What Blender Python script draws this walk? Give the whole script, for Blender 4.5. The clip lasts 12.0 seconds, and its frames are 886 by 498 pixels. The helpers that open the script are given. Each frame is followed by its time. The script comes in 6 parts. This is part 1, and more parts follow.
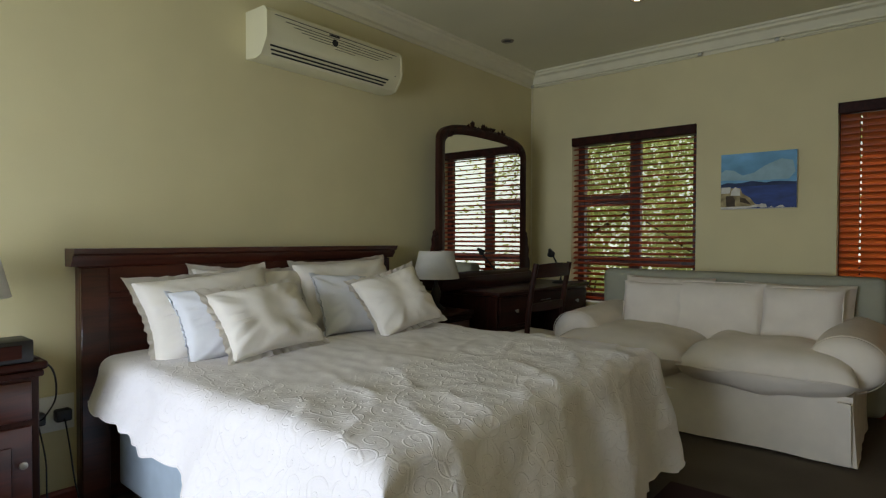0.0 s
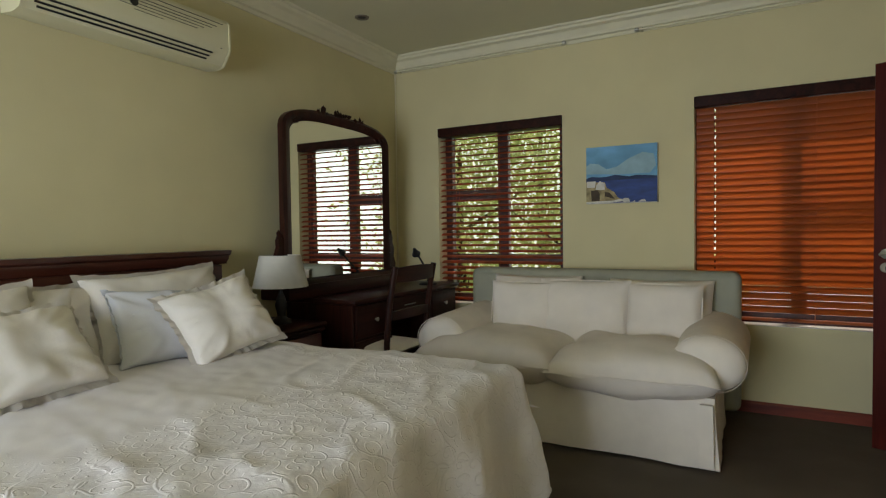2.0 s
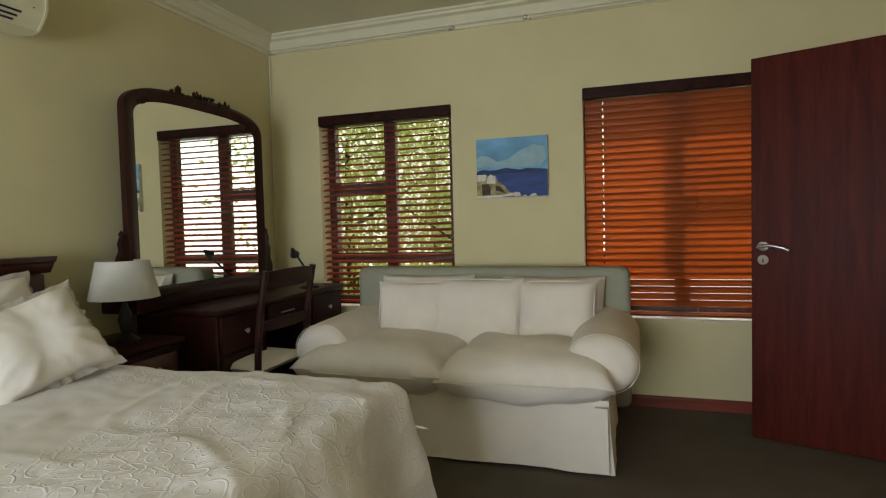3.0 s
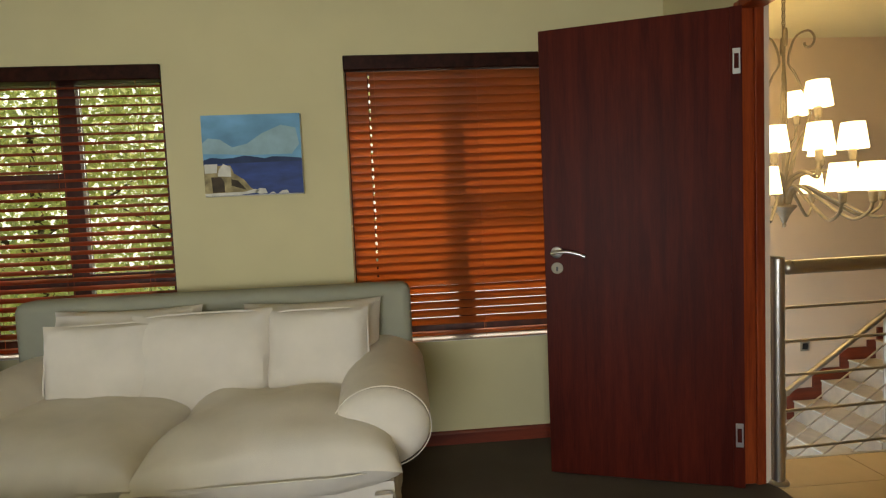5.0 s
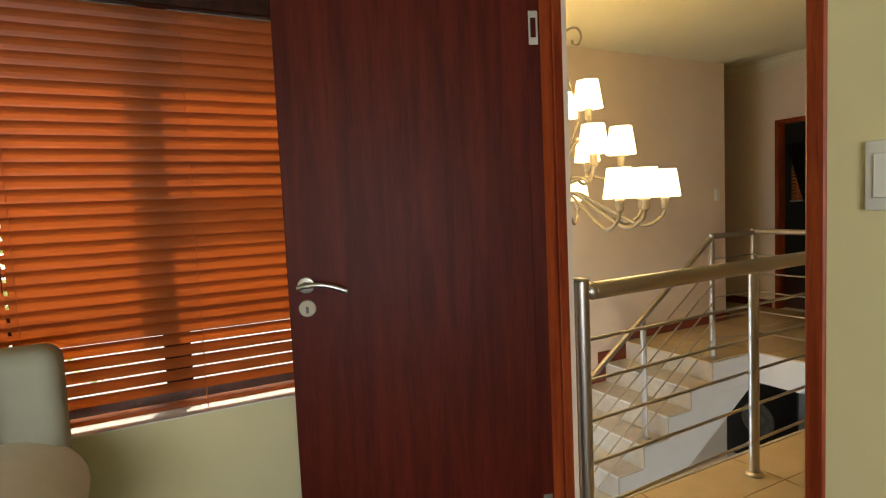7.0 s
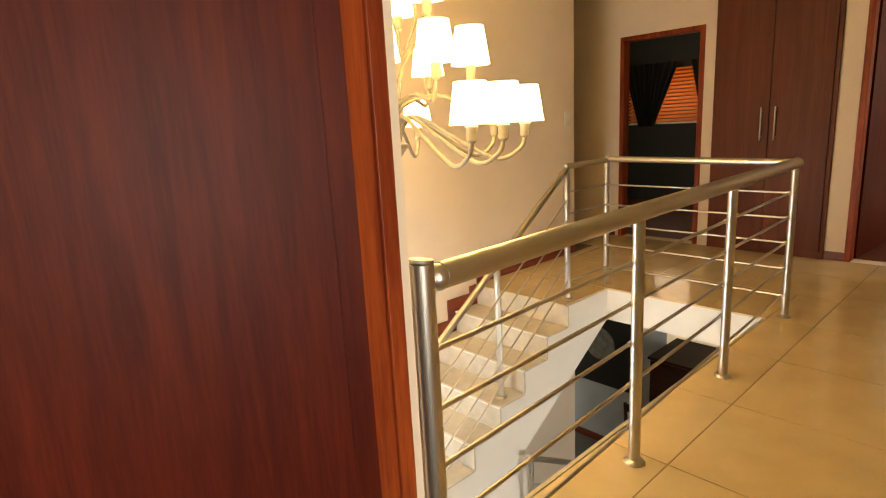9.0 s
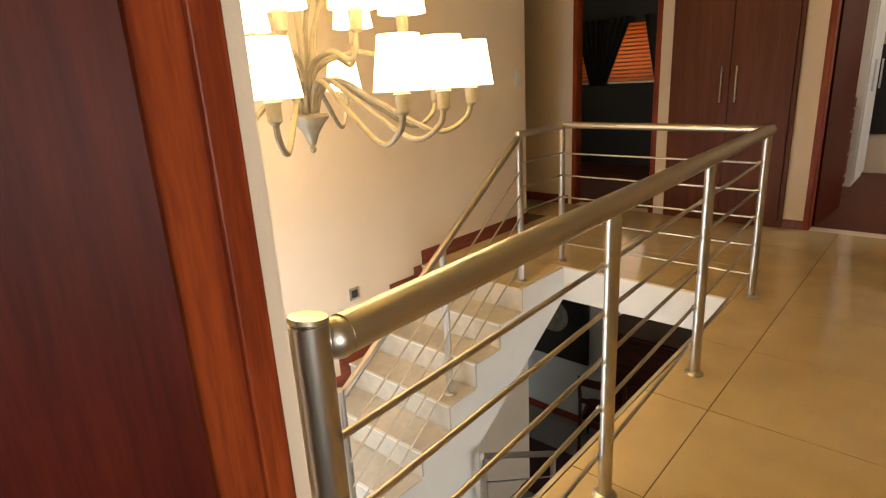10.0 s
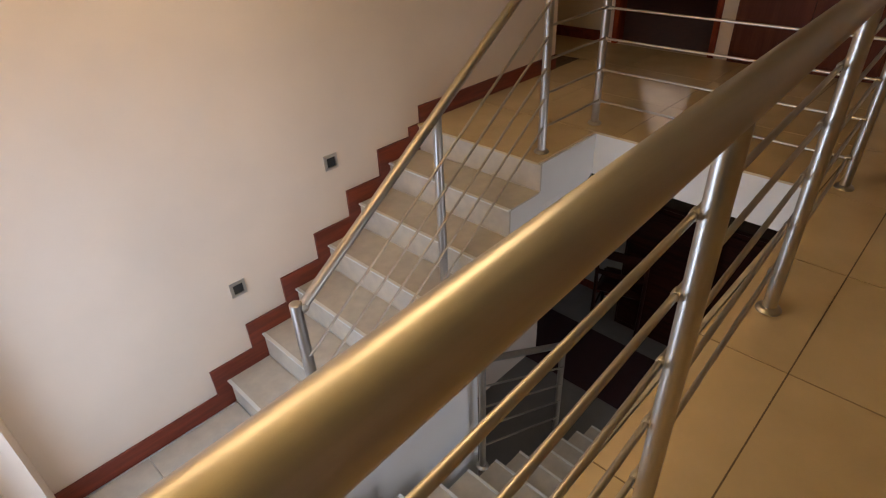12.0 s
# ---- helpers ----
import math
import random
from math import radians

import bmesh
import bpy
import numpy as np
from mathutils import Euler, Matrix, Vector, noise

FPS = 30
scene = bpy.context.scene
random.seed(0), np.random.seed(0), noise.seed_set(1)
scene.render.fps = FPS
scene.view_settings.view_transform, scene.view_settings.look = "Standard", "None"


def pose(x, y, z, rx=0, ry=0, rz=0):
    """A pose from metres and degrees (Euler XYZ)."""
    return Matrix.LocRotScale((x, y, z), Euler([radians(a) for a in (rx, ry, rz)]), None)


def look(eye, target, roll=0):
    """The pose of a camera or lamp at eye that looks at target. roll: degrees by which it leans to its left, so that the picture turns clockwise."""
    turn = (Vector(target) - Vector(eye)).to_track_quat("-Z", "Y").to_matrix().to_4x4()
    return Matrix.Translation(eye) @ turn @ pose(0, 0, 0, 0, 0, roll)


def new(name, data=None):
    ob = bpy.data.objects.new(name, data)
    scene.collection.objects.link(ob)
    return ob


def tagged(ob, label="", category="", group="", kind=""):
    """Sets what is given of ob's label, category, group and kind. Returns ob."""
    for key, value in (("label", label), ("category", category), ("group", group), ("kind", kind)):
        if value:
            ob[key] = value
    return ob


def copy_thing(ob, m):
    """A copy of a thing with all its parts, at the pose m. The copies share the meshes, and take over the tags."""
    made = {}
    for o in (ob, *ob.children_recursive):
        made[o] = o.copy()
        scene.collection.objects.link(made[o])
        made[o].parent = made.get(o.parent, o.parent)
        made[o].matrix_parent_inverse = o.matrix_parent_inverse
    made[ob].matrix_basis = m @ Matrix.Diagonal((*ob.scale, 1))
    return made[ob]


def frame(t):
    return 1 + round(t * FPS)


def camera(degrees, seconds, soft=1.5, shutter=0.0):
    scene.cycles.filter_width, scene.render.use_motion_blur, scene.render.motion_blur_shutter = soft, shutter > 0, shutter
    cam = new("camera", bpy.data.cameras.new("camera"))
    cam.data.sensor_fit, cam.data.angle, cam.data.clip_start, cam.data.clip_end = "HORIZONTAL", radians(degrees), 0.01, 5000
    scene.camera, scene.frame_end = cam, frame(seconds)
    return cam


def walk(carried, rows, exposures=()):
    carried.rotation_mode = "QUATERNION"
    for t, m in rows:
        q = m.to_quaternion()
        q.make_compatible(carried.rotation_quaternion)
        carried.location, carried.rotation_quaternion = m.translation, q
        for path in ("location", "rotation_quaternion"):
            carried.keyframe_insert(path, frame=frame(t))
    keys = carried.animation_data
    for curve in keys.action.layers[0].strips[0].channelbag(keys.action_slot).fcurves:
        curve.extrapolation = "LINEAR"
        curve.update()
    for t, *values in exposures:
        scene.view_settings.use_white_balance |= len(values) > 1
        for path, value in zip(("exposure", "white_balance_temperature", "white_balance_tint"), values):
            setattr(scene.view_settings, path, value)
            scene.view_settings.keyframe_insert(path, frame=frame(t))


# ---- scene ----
cam = camera(76.0, 12.0, soft=1.2)
PATH = [
    (0, (-0.203, 0.406, 1.15), (-1.491, 1.935, 1.113), 0.2),
    (0.5, (-0.21, 0.504, 1.148), (-1.464, 2.062, 1.112), 0.1),
    (1, (-0.22, 0.618, 1.162), (-1.409, 2.226, 1.12), -0.1),
    (1.5, (-0.247, 0.733, 1.178), (-1.341, 2.405, 1.124), -0.5),
    (2, (-0.29, 0.868, 1.189), (-1.249, 2.622, 1.128), -0.8),
    (2.5, (-0.334, 1.011, 1.201), (-1.13, 2.844, 1.128), -1.2),
    (3, (-0.345, 1.173, 1.199), (-0.974, 3.069, 1.114), -1.5),
    (3.2, (-0.302, 1.293, 1.201), (-0.883, 3.204, 1.114), -2.0),
    (4.8, (-0.392, 1.941, 1.243), (-0.319, 3.936, 1.119), -2.4),
    (5, (-0.398, 2.03, 1.251), (-0.241, 4.019, 1.118), -2.5),
    (5.5, (-0.353, 2.226, 1.251), (-0.025, 4.195, 1.124), -2.5),
    (6, (-0.318, 2.434, 1.257), (0.221, 4.355, 1.126), -2.6),
    (6.5, (-0.223, 2.613, 1.262), (0.526, 4.462, 1.119), -2.7),
    (7, (-0.111, 2.816, 1.264), (0.817, 4.582, 1.116), -2.6),
    (7.2, (-0.067, 2.895, 1.267), (0.929, 4.622, 1.114), -2.4),
    (8.8, (0.436, 3.39, 1.232), (1.738, 4.859, 0.847), -2.9),
    (9, (0.458, 3.43, 1.272), (1.781, 4.867, 0.842), -3.1),
    (9.5, (0.638, 3.582, 1.289), (2.015, 4.939, 0.778), -3.1),
    (10, (0.818, 3.706, 1.291), (2.231, 5.0, 0.718), -3.2),
    (10.5, (1.001, 3.83, 1.28), (2.414, 5.081, 0.62), -3.4),
    (11, (1.155, 3.941, 1.257), (2.54, 5.155, 0.478), -3.3),
    (11.5, (1.297, 4.037, 1.225), (2.619, 5.22, 0.302), -3.2),
    (12, (1.456, 4.144, 1.197), (2.632, 5.336, 0.104), -2.8),
]

walk(cam, [(t, look(eye, target, roll)) for t, eye, target, roll in PATH],
     exposures=[(0.0, -1.52, 6500, 10), (1.0, -1.42, 6500, 10), (2.0, -1.1, 6600, 10), (3.0, -0.85, 6800, 10), (5.0, -0.78, 7300, 10), (5.5, -0.8, 7500, 10), (6.5, -0.48, 7400, 10), (7.0, -0.3, 7300, 10),
                (9.0, 0.6, 8900, 13), (9.5, 0.52, 8500, 13), (10.5, -0.02, 7100, 14), (11.5, -0.5, 6500, 18), (12.0, -0.68, 6500, 20)])

# ---- light ----
world = bpy.data.worlds.new("sky")
scene.world = world
world.use_nodes = True
wn = world.node_tree.nodes
sky = wn.new("ShaderNodeTexSky")
sky.sky_type, sky.sun_disc = "NISHITA", False
sky.sun_elevation, sky.sun_rotation = radians(58), radians(25)
world.node_tree.links.new(sky.outputs[0], wn["Background"].inputs[0])
wn["Background"].inputs[1].default_value = 0.15

sun = new("sun", bpy.data.lights.new("sun", "SUN"))
sun.data.energy, sun.data.angle, sun.data.color = 5.0, radians(0.5), (1.0, 0.95, 0.86)
sun.matrix_world = look((4.5, 14.0, 18.0), (0.6, 5.0, 1.2))


def area_lamp(place, target, w, h, power, colour):
    lamp = new("daylight", bpy.data.lights.new("daylight", "AREA"))
    lamp.data.shape, lamp.data.size, lamp.data.size_y = "RECTANGLE", w, h
    lamp.data.energy, lamp.data.color = power, colour
    lamp.matrix_world = look(place, target)
    return lamp


# the wide garden window of the bedroom, behind the walker: sky light that falls inwards and down
area_lamp((-1.6, -1.26, 1.05), (-1.3, 2.0, -0.3), 1.8, 1.6, 245, (0.785, 0.872, 1.0))
# the tall window over the half landing of the stairs
area_lamp((1.165, 5.70, -0.08), (4.0, 5.6, -0.6), 0.68, 1.7, 34, (0.56, 0.75, 1.0))
# lamp added in the lower room, before a closed wall, to brighten the stairwell
area_lamp((3.4, 1.2, -1.4), (3.4, 5.0, -1.5), 2.2, 1.5, 62, (0.78, 0.88, 1.0))

# ---- materials ----


def material(name, base, rough=0.6, metal=0.0, noise_scale=0.0, noise_amount=0.0, bump=0.0, bump_scale=60.0,
             stretch=(1, 1, 1), big_scale=0.0, big_amount=0.0, rough_vary=0.0, coat=0.0):
    """A principled material with variation at two scales and a fine relief, in metres."""
    m = bpy.data.materials.new(name)
    m.use_nodes = True
    nt = m.node_tree
    n, l = nt.nodes, nt.links
    b = n["Principled BSDF"]
    b.inputs["Base Color"].default_value = (*base, 1)
    b.inputs["Roughness"].default_value, b.inputs["Metallic"].default_value = rough, metal
    b.inputs["Coat Weight"].default_value = coat
    co = n.new("ShaderNodeTexCoord")
    mp = n.new("ShaderNodeMapping")
    mp.inputs["Scale"].default_value = stretch
    l.new(co.outputs["Object"], mp.inputs[0])
    colour = None
    for scale, amount in ((noise_scale, noise_amount), (big_scale, big_amount)):
        if scale and amount:
            t = n.new("ShaderNodeTexNoise")
            t.inputs["Scale"].default_value, t.inputs["Detail"].default_value = scale, 6
            l.new(mp.outputs[0], t.inputs["Vector"])
            r = n.new("ShaderNodeMapRange")
            r.inputs["From Min"].default_value, r.inputs["From Max"].default_value = 0.3, 0.7
            r.inputs["To Min"].default_value, r.inputs["To Max"].default_value = 1 - amount, 1 + amount
            l.new(t.outputs[0], r.inputs[0])
            x = n.new("ShaderNodeMix")
            x.data_type, x.blend_type = "RGBA", "MULTIPLY"
            x.inputs[0].default_value = 1
            if colour is None:
                x.inputs[6].default_value = (*base, 1)
            else:
                l.new(colour, x.inputs[6])
            l.new(r.outputs[0], x.inputs[7])
            colour = x.outputs[2]
            if rough_vary and scale == noise_scale:
                q = n.new("ShaderNodeMapRange")
                q.inputs["To Min"].default_value, q.inputs["To Max"].default_value = rough - rough_vary, rough + rough_vary
                l.new(t.outputs[0], q.inputs[0])
                l.new(q.outputs[0], b.inputs["Roughness"])
    if colour is not None:
        l.new(colour, b.inputs["Base Color"])
    if bump:
        t = n.new("ShaderNodeTexNoise")
        t.inputs["Scale"].default_value, t.inputs["Detail"].default_value = bump_scale, 4
        l.new(mp.outputs[0], t.inputs["Vector"])
        k = n.new("ShaderNodeBump")
        k.inputs["Strength"].default_value, k.inputs["Distance"].default_value = bump, 0.004
        l.new(t.outputs[0], k.inputs["Height"])
        l.new(k.outputs[0], b.inputs["Normal"])
    return m


def wood(name, dark, light, rough=0.35, scale=6.0, along="z", coat=0.25, spec=0.5):
    """Stained timber with a streaked grain along one axis."""
    m = bpy.data.materials.new(name)
    m.use_nodes = True
    nt = m.node_tree
    n, l = nt.nodes, nt.links
    b = n["Principled BSDF"]
    b.inputs["Roughness"].default_value, b.inputs["Coat Weight"].default_value = rough, coat
    b.inputs["Coat Roughness"].default_value, b.inputs["Specular IOR Level"].default_value = 0.25, spec
    co, mp = n.new("ShaderNodeTexCoord"), n.new("ShaderNodeMapping")
    s = {"x": (0.08, 1, 1), "y": (1, 0.08, 1), "z": (1, 1, 0.07)}[along]
    mp.inputs["Scale"].default_value = [v * scale for v in s]
    l.new(co.outputs["Object"], mp.inputs[0])
    t = n.new("ShaderNodeTexNoise")
    t.inputs["Scale"].default_value, t.inputs["Detail"].default_value, t.inputs["Distortion"].default_value = 3.0, 8, 0.6
    l.new(mp.outputs[0], t.inputs["Vector"])
    fine = n.new("ShaderNodeTexNoise")
    fine.inputs["Scale"].default_value, fine.inputs["Detail"].default_value = 22.0, 3
    l.new(mp.outputs[0], fine.inputs["Vector"])
    add = n.new("ShaderNodeMath")
    add.operation = "MULTIPLY_ADD"
    add.inputs[1].default_value, add.inputs[2].default_value = 0.45, 0.0
    l.new(fine.outputs[0], add.inputs[0])
    tot = n.new("ShaderNodeMath")
    tot.operation = "ADD"
    l.new(t.outputs[0], tot.inputs[0])
    l.new(add.outputs[0], tot.inputs[1])
    r = n.new("ShaderNodeValToRGB")
    r.color_ramp.elements[0].position, r.color_ramp.elements[1].position = 0.55, 0.92
    r.color_ramp.elements[0].color, r.color_ramp.elements[1].color = (*dark, 1), (*light, 1)
    l.new(tot.outputs[0], r.inputs[0])
    l.new(r.outputs[0], b.inputs["Base Color"])
    k = n.new("ShaderNodeBump")
    k.inputs["Strength"].default_value, k.inputs["Distance"].default_value = 0.12, 0.002
    l.new(fine.outputs[0], k.inputs["Height"])
    l.new(k.outputs[0], b.inputs["Normal"])
    return m


def glow(name, colour, strength):
    m = bpy.data.materials.new(name)
    m.use_nodes = True
    b = m.node_tree.nodes["Principled BSDF"]
    b.inputs["Base Color"].default_value = (0.8, 0.75, 0.65, 1)
    b.inputs["Emission Color"].default_value = (*colour, 1)
    b.inputs["Emission Strength"].default_value = strength
    return m


def thin(name, base, through_colour, rough=0.5, share=0.5):
    """Thin stuff that lets light through: leaves, wooden slats, cloth."""
    m = material(name, base, rough, noise_scale=9, noise_amount=0.15, stretch=(0.3, 1, 1))
    n, l = m.node_tree.nodes, m.node_tree.links
    tr, mx = n.new("ShaderNodeBsdfTranslucent"), n.new("ShaderNodeMixShader")
    tr.inputs[0].default_value, mx.inputs[0].default_value = (*through_colour, 1), share
    l.new(n["Principled BSDF"].outputs[0], mx.inputs[1])
    l.new(tr.outputs[0], mx.inputs[2])
    l.new(mx.outputs[0], n["Material Output"].inputs[0])
    return m


CREAM = material("cream_wall_paint", (0.66, 0.59, 0.345), 0.75, noise_scale=3, noise_amount=0.03, big_scale=0.7, big_amount=0.05, bump=0.12, bump_scale=180)
LANDING_PAINT = material("landing_wall_paint", (0.73, 0.60, 0.47), 0.7, noise_scale=3, noise_amount=0.03, big_scale=0.6, big_amount=0.05, bump=0.12, bump_scale=180)
WHITE_PAINT = material("white_stair_paint", (0.74, 0.73, 0.70), 0.65, noise_scale=4, noise_amount=0.03, bump=0.1, bump_scale=150)
CEILING = material("ceiling_paint", (0.66, 0.63, 0.44), 0.8, noise_scale=2, noise_amount=0.03, bump=0.06, bump_scale=200)
CORNICE = material("cornice_paint", (0.72, 0.68, 0.50), 0.6, noise_scale=8, noise_amount=0.03)
CARPET = material("brown_carpet", (0.105, 0.082, 0.060), 0.95, noise_scale=260, noise_amount=0.35, big_scale=2.5, big_amount=0.18, bump=0.9, bump_scale=320)
TILE = material("glazed_cream_tile", (0.64, 0.49, 0.29), 0.10, noise_scale=5, noise_amount=0.07, big_scale=0.9, big_amount=0.06, bump=0.03, bump_scale=8, rough_vary=0.05)
STEP_TILE = material("step_tile", (0.52, 0.46, 0.37), 0.3, noise_scale=14, noise_amount=0.10, big_scale=2, big_amount=0.06, bump=0.05, bump_scale=60)
GROUT = material("tile_grout", (0.16, 0.11, 0.07), 0.9, noise_scale=40, noise_amount=0.2)
STEEL = material("brushed_steel", (0.50, 0.46, 0.40), 0.36, 1.0, noise_scale=160, noise_amount=0.04, stretch=(0.03, 1, 1), rough_vary=0.03)
STEEL_POST = material("brushed_steel_upright", (0.50, 0.47, 0.43), 0.32, 1.0, noise_scale=160, noise_amount=0.04, stretch=(1, 1, 0.03), rough_vary=0.03)
CHROME = material("satin_chrome", (0.56, 0.55, 0.52), 0.33, 1.0, noise_scale=50, noise_amount=0.04)
DOOR_WOOD = wood("red_mahogany_veneer", (0.050, 0.0050, 0.0022), (0.094, 0.0108, 0.0046), 0.45, 7, "z", 0.0, 0.1)
FRAME_WOOD = wood("orange_meranti", (0.16, 0.021, 0.006), (0.32, 0.056, 0.013), 0.45, 10, "z", 0.0, 0.25)
SKIRT_WOOD = wood("red_skirting_wood", (0.125, 0.019, 0.009), (0.23, 0.040, 0.016), 0.4, 8, "x", 0.1)
DARK_WOOD = wood("dark_mahogany", (0.016, 0.005, 0.0035), (0.042, 0.011, 0.007), 0.38, 7, "y", 0.0, 0.14)
DARK_WOOD_UP = wood("dark_mahogany_upright", (0.016, 0.0055, 0.004), (0.045, 0.013, 0.008), 0.35, 7, "z", 0.0, 0.2)
HEAD_WOOD = wood("headboard_mahogany", (0.035, 0.009, 0.005), (0.085, 0.020, 0.011), 0.32, 6, "y", 0.3)
CUPBOARD_WOOD = wood("brown_veneer", (0.105, 0.027, 0.014), (0.145, 0.042, 0.022), 0.5, 5, "z", 0.0, 0.2)
LINEN = material("cream_linen", (0.79, 0.725, 0.64), 0.9, noise_scale=7, noise_amount=0.05, big_scale=1.6, big_amount=0.05, bump=0.35, bump_scale=420)
LINEN_GREY = material("grey_green_linen", (0.34, 0.34, 0.265), 0.92, noise_scale=7, noise_amount=0.06, big_scale=2, big_amount=0.06, bump=0.35, bump_scale=420)
PILLOW_CREAM = material("cream_cotton", (0.82, 0.775, 0.71), 0.9, noise_scale=6, noise_amount=0.03, bump=0.3, bump_scale=18)
PILLOW_WHITE = material("white_cotton", (0.76, 0.77, 0.82), 0.9, noise_scale=6, noise_amount=0.03, bump=0.45, bump_scale=14)
VALANCE = material("pale_blue_fabric", (0.42, 0.50, 0.58), 0.9, noise_scale=12, noise_amount=0.06, bump=0.3, bump_scale=200)
AC_PLASTIC = material("cream_plastic", (0.70, 0.66, 0.45), 0.45, noise_scale=3, noise_amount=0.03)
BLACK = material("black_plastic", (0.012, 0.012, 0.012), 0.4, noise_scale=20, noise_amount=0.2)
WHITE_PLASTIC = material("white_plastic", (0.72, 0.71, 0.66), 0.4, noise_scale=10, noise_amount=0.02)
SHADE_CLOTH = thin("white_lampshade_cloth", (0.76, 0.74, 0.68), (0.7, 0.66, 0.58), 0.8, 0.35)
SHADE_LIT = glow("lit_lampshade_cloth", (1.0, 0.75, 0.38), 8.6)
IRON = material("grey_beige_iron", (0.26, 0.22, 0.16), 0.5, 0.3, noise_scale=30, noise_amount=0.15)
SLAT_OPEN = thin("brown_wooden_slat", (0.26, 0.062, 0.024), (0.75, 0.17, 0.05), 0.35, 0.45)
SLAT_CLOSED = thin("orange_brown_wooden_slat", (0.25, 0.085, 0.029), (0.80, 0.345, 0.125), 0.4, 0.55)
WINDOW_WOOD = wood("window_meranti", (0.035, 0.010, 0.006), (0.08, 0.020, 0.010), 0.4, 8, "z", 0.2)
LEAF = thin("garden_leaf", (0.11, 0.16, 0.04), (0.92, 0.95, 0.42), 0.45, 0.7)
BARK = material("bark", (0.09, 0.065, 0.045), 0.9, noise_scale=20, noise_amount=0.3, bump=0.6, bump_scale=30)
GRASS = material("lawn", (0.07, 0.11, 0.03), 0.95, noise_scale=12, noise_amount=0.4, bump=0.8, bump_scale=60)
DARK_TILE = material("lower_floor_tile", (0.16, 0.15, 0.14), 0.3, noise_scale=6, noise_amount=0.1)
RUG = material("dark_red_rug", (0.035, 0.010, 0.012), 0.95, noise_scale=120, noise_amount=0.4, bump=0.8, bump_scale=200)

glass_m = bpy.data.materials.new("mirror_glass")
glass_m.use_nodes = True
gb = glass_m.node_tree.nodes["Principled BSDF"]
gb.inputs["Base Color"].default_value = (0.86, 0.87, 0.85, 1)
gb.inputs["Metallic"].default_value, gb.inputs["Roughness"].default_value = 1.0, 0.015
pane_m = bpy.data.materials.new("window_glass")
pane_m.use_nodes = True
pb = pane_m.node_tree.nodes["Principled BSDF"]
pb.inputs["Transmission Weight"].default_value, pb.inputs["Roughness"].default_value = 1.0, 0.0
pb.inputs["IOR"].default_value, pb.inputs["Base Color"].default_value = 1.45, (0.95, 0.97, 0.96, 1)

# ---- mesh helpers ----


LANDING = Vector((-0.09, 0.15, 0.0))        # where the landing lies, beside the numbers it is drawn with
ORIGIN = [Vector((0, 0, 0))]                   # the place that is being built


def box(bm, x0, x1, y0, y1, z0, z1, r=0.0, seg=2):
    v = [bm.verts.new(p) for p in ((x0, y0, z0), (x1, y0, z0), (x1, y1, z0), (x0, y1, z0), (x0, y0, z1), (x1, y0, z1), (x1, y1, z1), (x0, y1, z1))]
    fs = [bm.faces.new([v[i] for i in q]) for q in ((3, 2, 1, 0), (4, 5, 6, 7), (0, 1, 5, 4), (1, 2, 6, 5), (2, 3, 7, 6), (3, 0, 4, 7))]
    if r:
        edges = {e for f in fs for e in f.edges}
        bmesh.ops.bevel(bm, geom=list(edges), offset=r, segments=seg, profile=0.5, affect="EDGES")


def boxed(x0, x1, y0, y1, z0, z1, r=0.0, seg=2):
    bm = bmesh.new()
    box(bm, x0, x1, y0, y1, z0, z1, r, seg)
    return bm


def lathe(profile, seg=24, centre=(0, 0, 0), axis="z"):
    """A turned shape from (radius, height) pairs."""
    bm = bmesh.new()
    rings = []
    for r, h in profile:
        ring = []
        for i in range(seg):
            a = 2 * math.pi * i / seg
            p = {"z": (r * math.cos(a), r * math.sin(a), h), "x": (h, r * math.cos(a), r * math.sin(a)), "y": (r * math.sin(a), h, r * math.cos(a))}[axis]
            ring.append(bm.verts.new(Vector(p) + Vector(centre)))
        rings.append(ring)
    for a, b in zip(rings, rings[1:]):
        for i in range(seg):
            j = (i + 1) % seg
            bm.faces.new((a[i], a[j], b[j], b[i]))
    for ring, flip in ((rings[0], True), (rings[-1], False)):
        if profile[0 if flip else -1][0] > 1e-6:
            bm.faces.new(ring[::-1] if flip else ring)
    bmesh.ops.remove_doubles(bm, verts=bm.verts, dist=1e-6)
    bmesh.ops.recalc_face_normals(bm, faces=bm.faces)
    return bm


def tube(points, radius, seg=12, bm=None, taper=None):
    """A round bar swept along points; taper gives a radius for each point."""
    bm = bm or bmesh.new()
    pts = [Vector(p) for p in points]
    side = None
    rings = []
    for i, p in enumerate(pts):
        d = (pts[min(i + 1, len(pts) - 1)] - pts[max(i - 1, 0)]).normalized()
        if side is None:
            side = d.orthogonal().normalized()
        side = (side - d * side.dot(d)).normalized()
        up = d.cross(side)
        r = taper[i] if taper else radius
        rings.append([bm.verts.new(p + (side * math.cos(2 * math.pi * k / seg) + up * math.sin(2 * math.pi * k / seg)) * r) for k in range(seg)])
    for a, b in zip(rings, rings[1:]):
        for k in range(seg):
            j = (k + 1) % seg
            bm.faces.new((a[k], a[j], b[j], b[k]))
    bm.faces.new(rings[0][::-1])
    bm.faces.new(rings[-1])
    bmesh.ops.recalc_face_normals(bm, faces=bm.faces)
    return bm


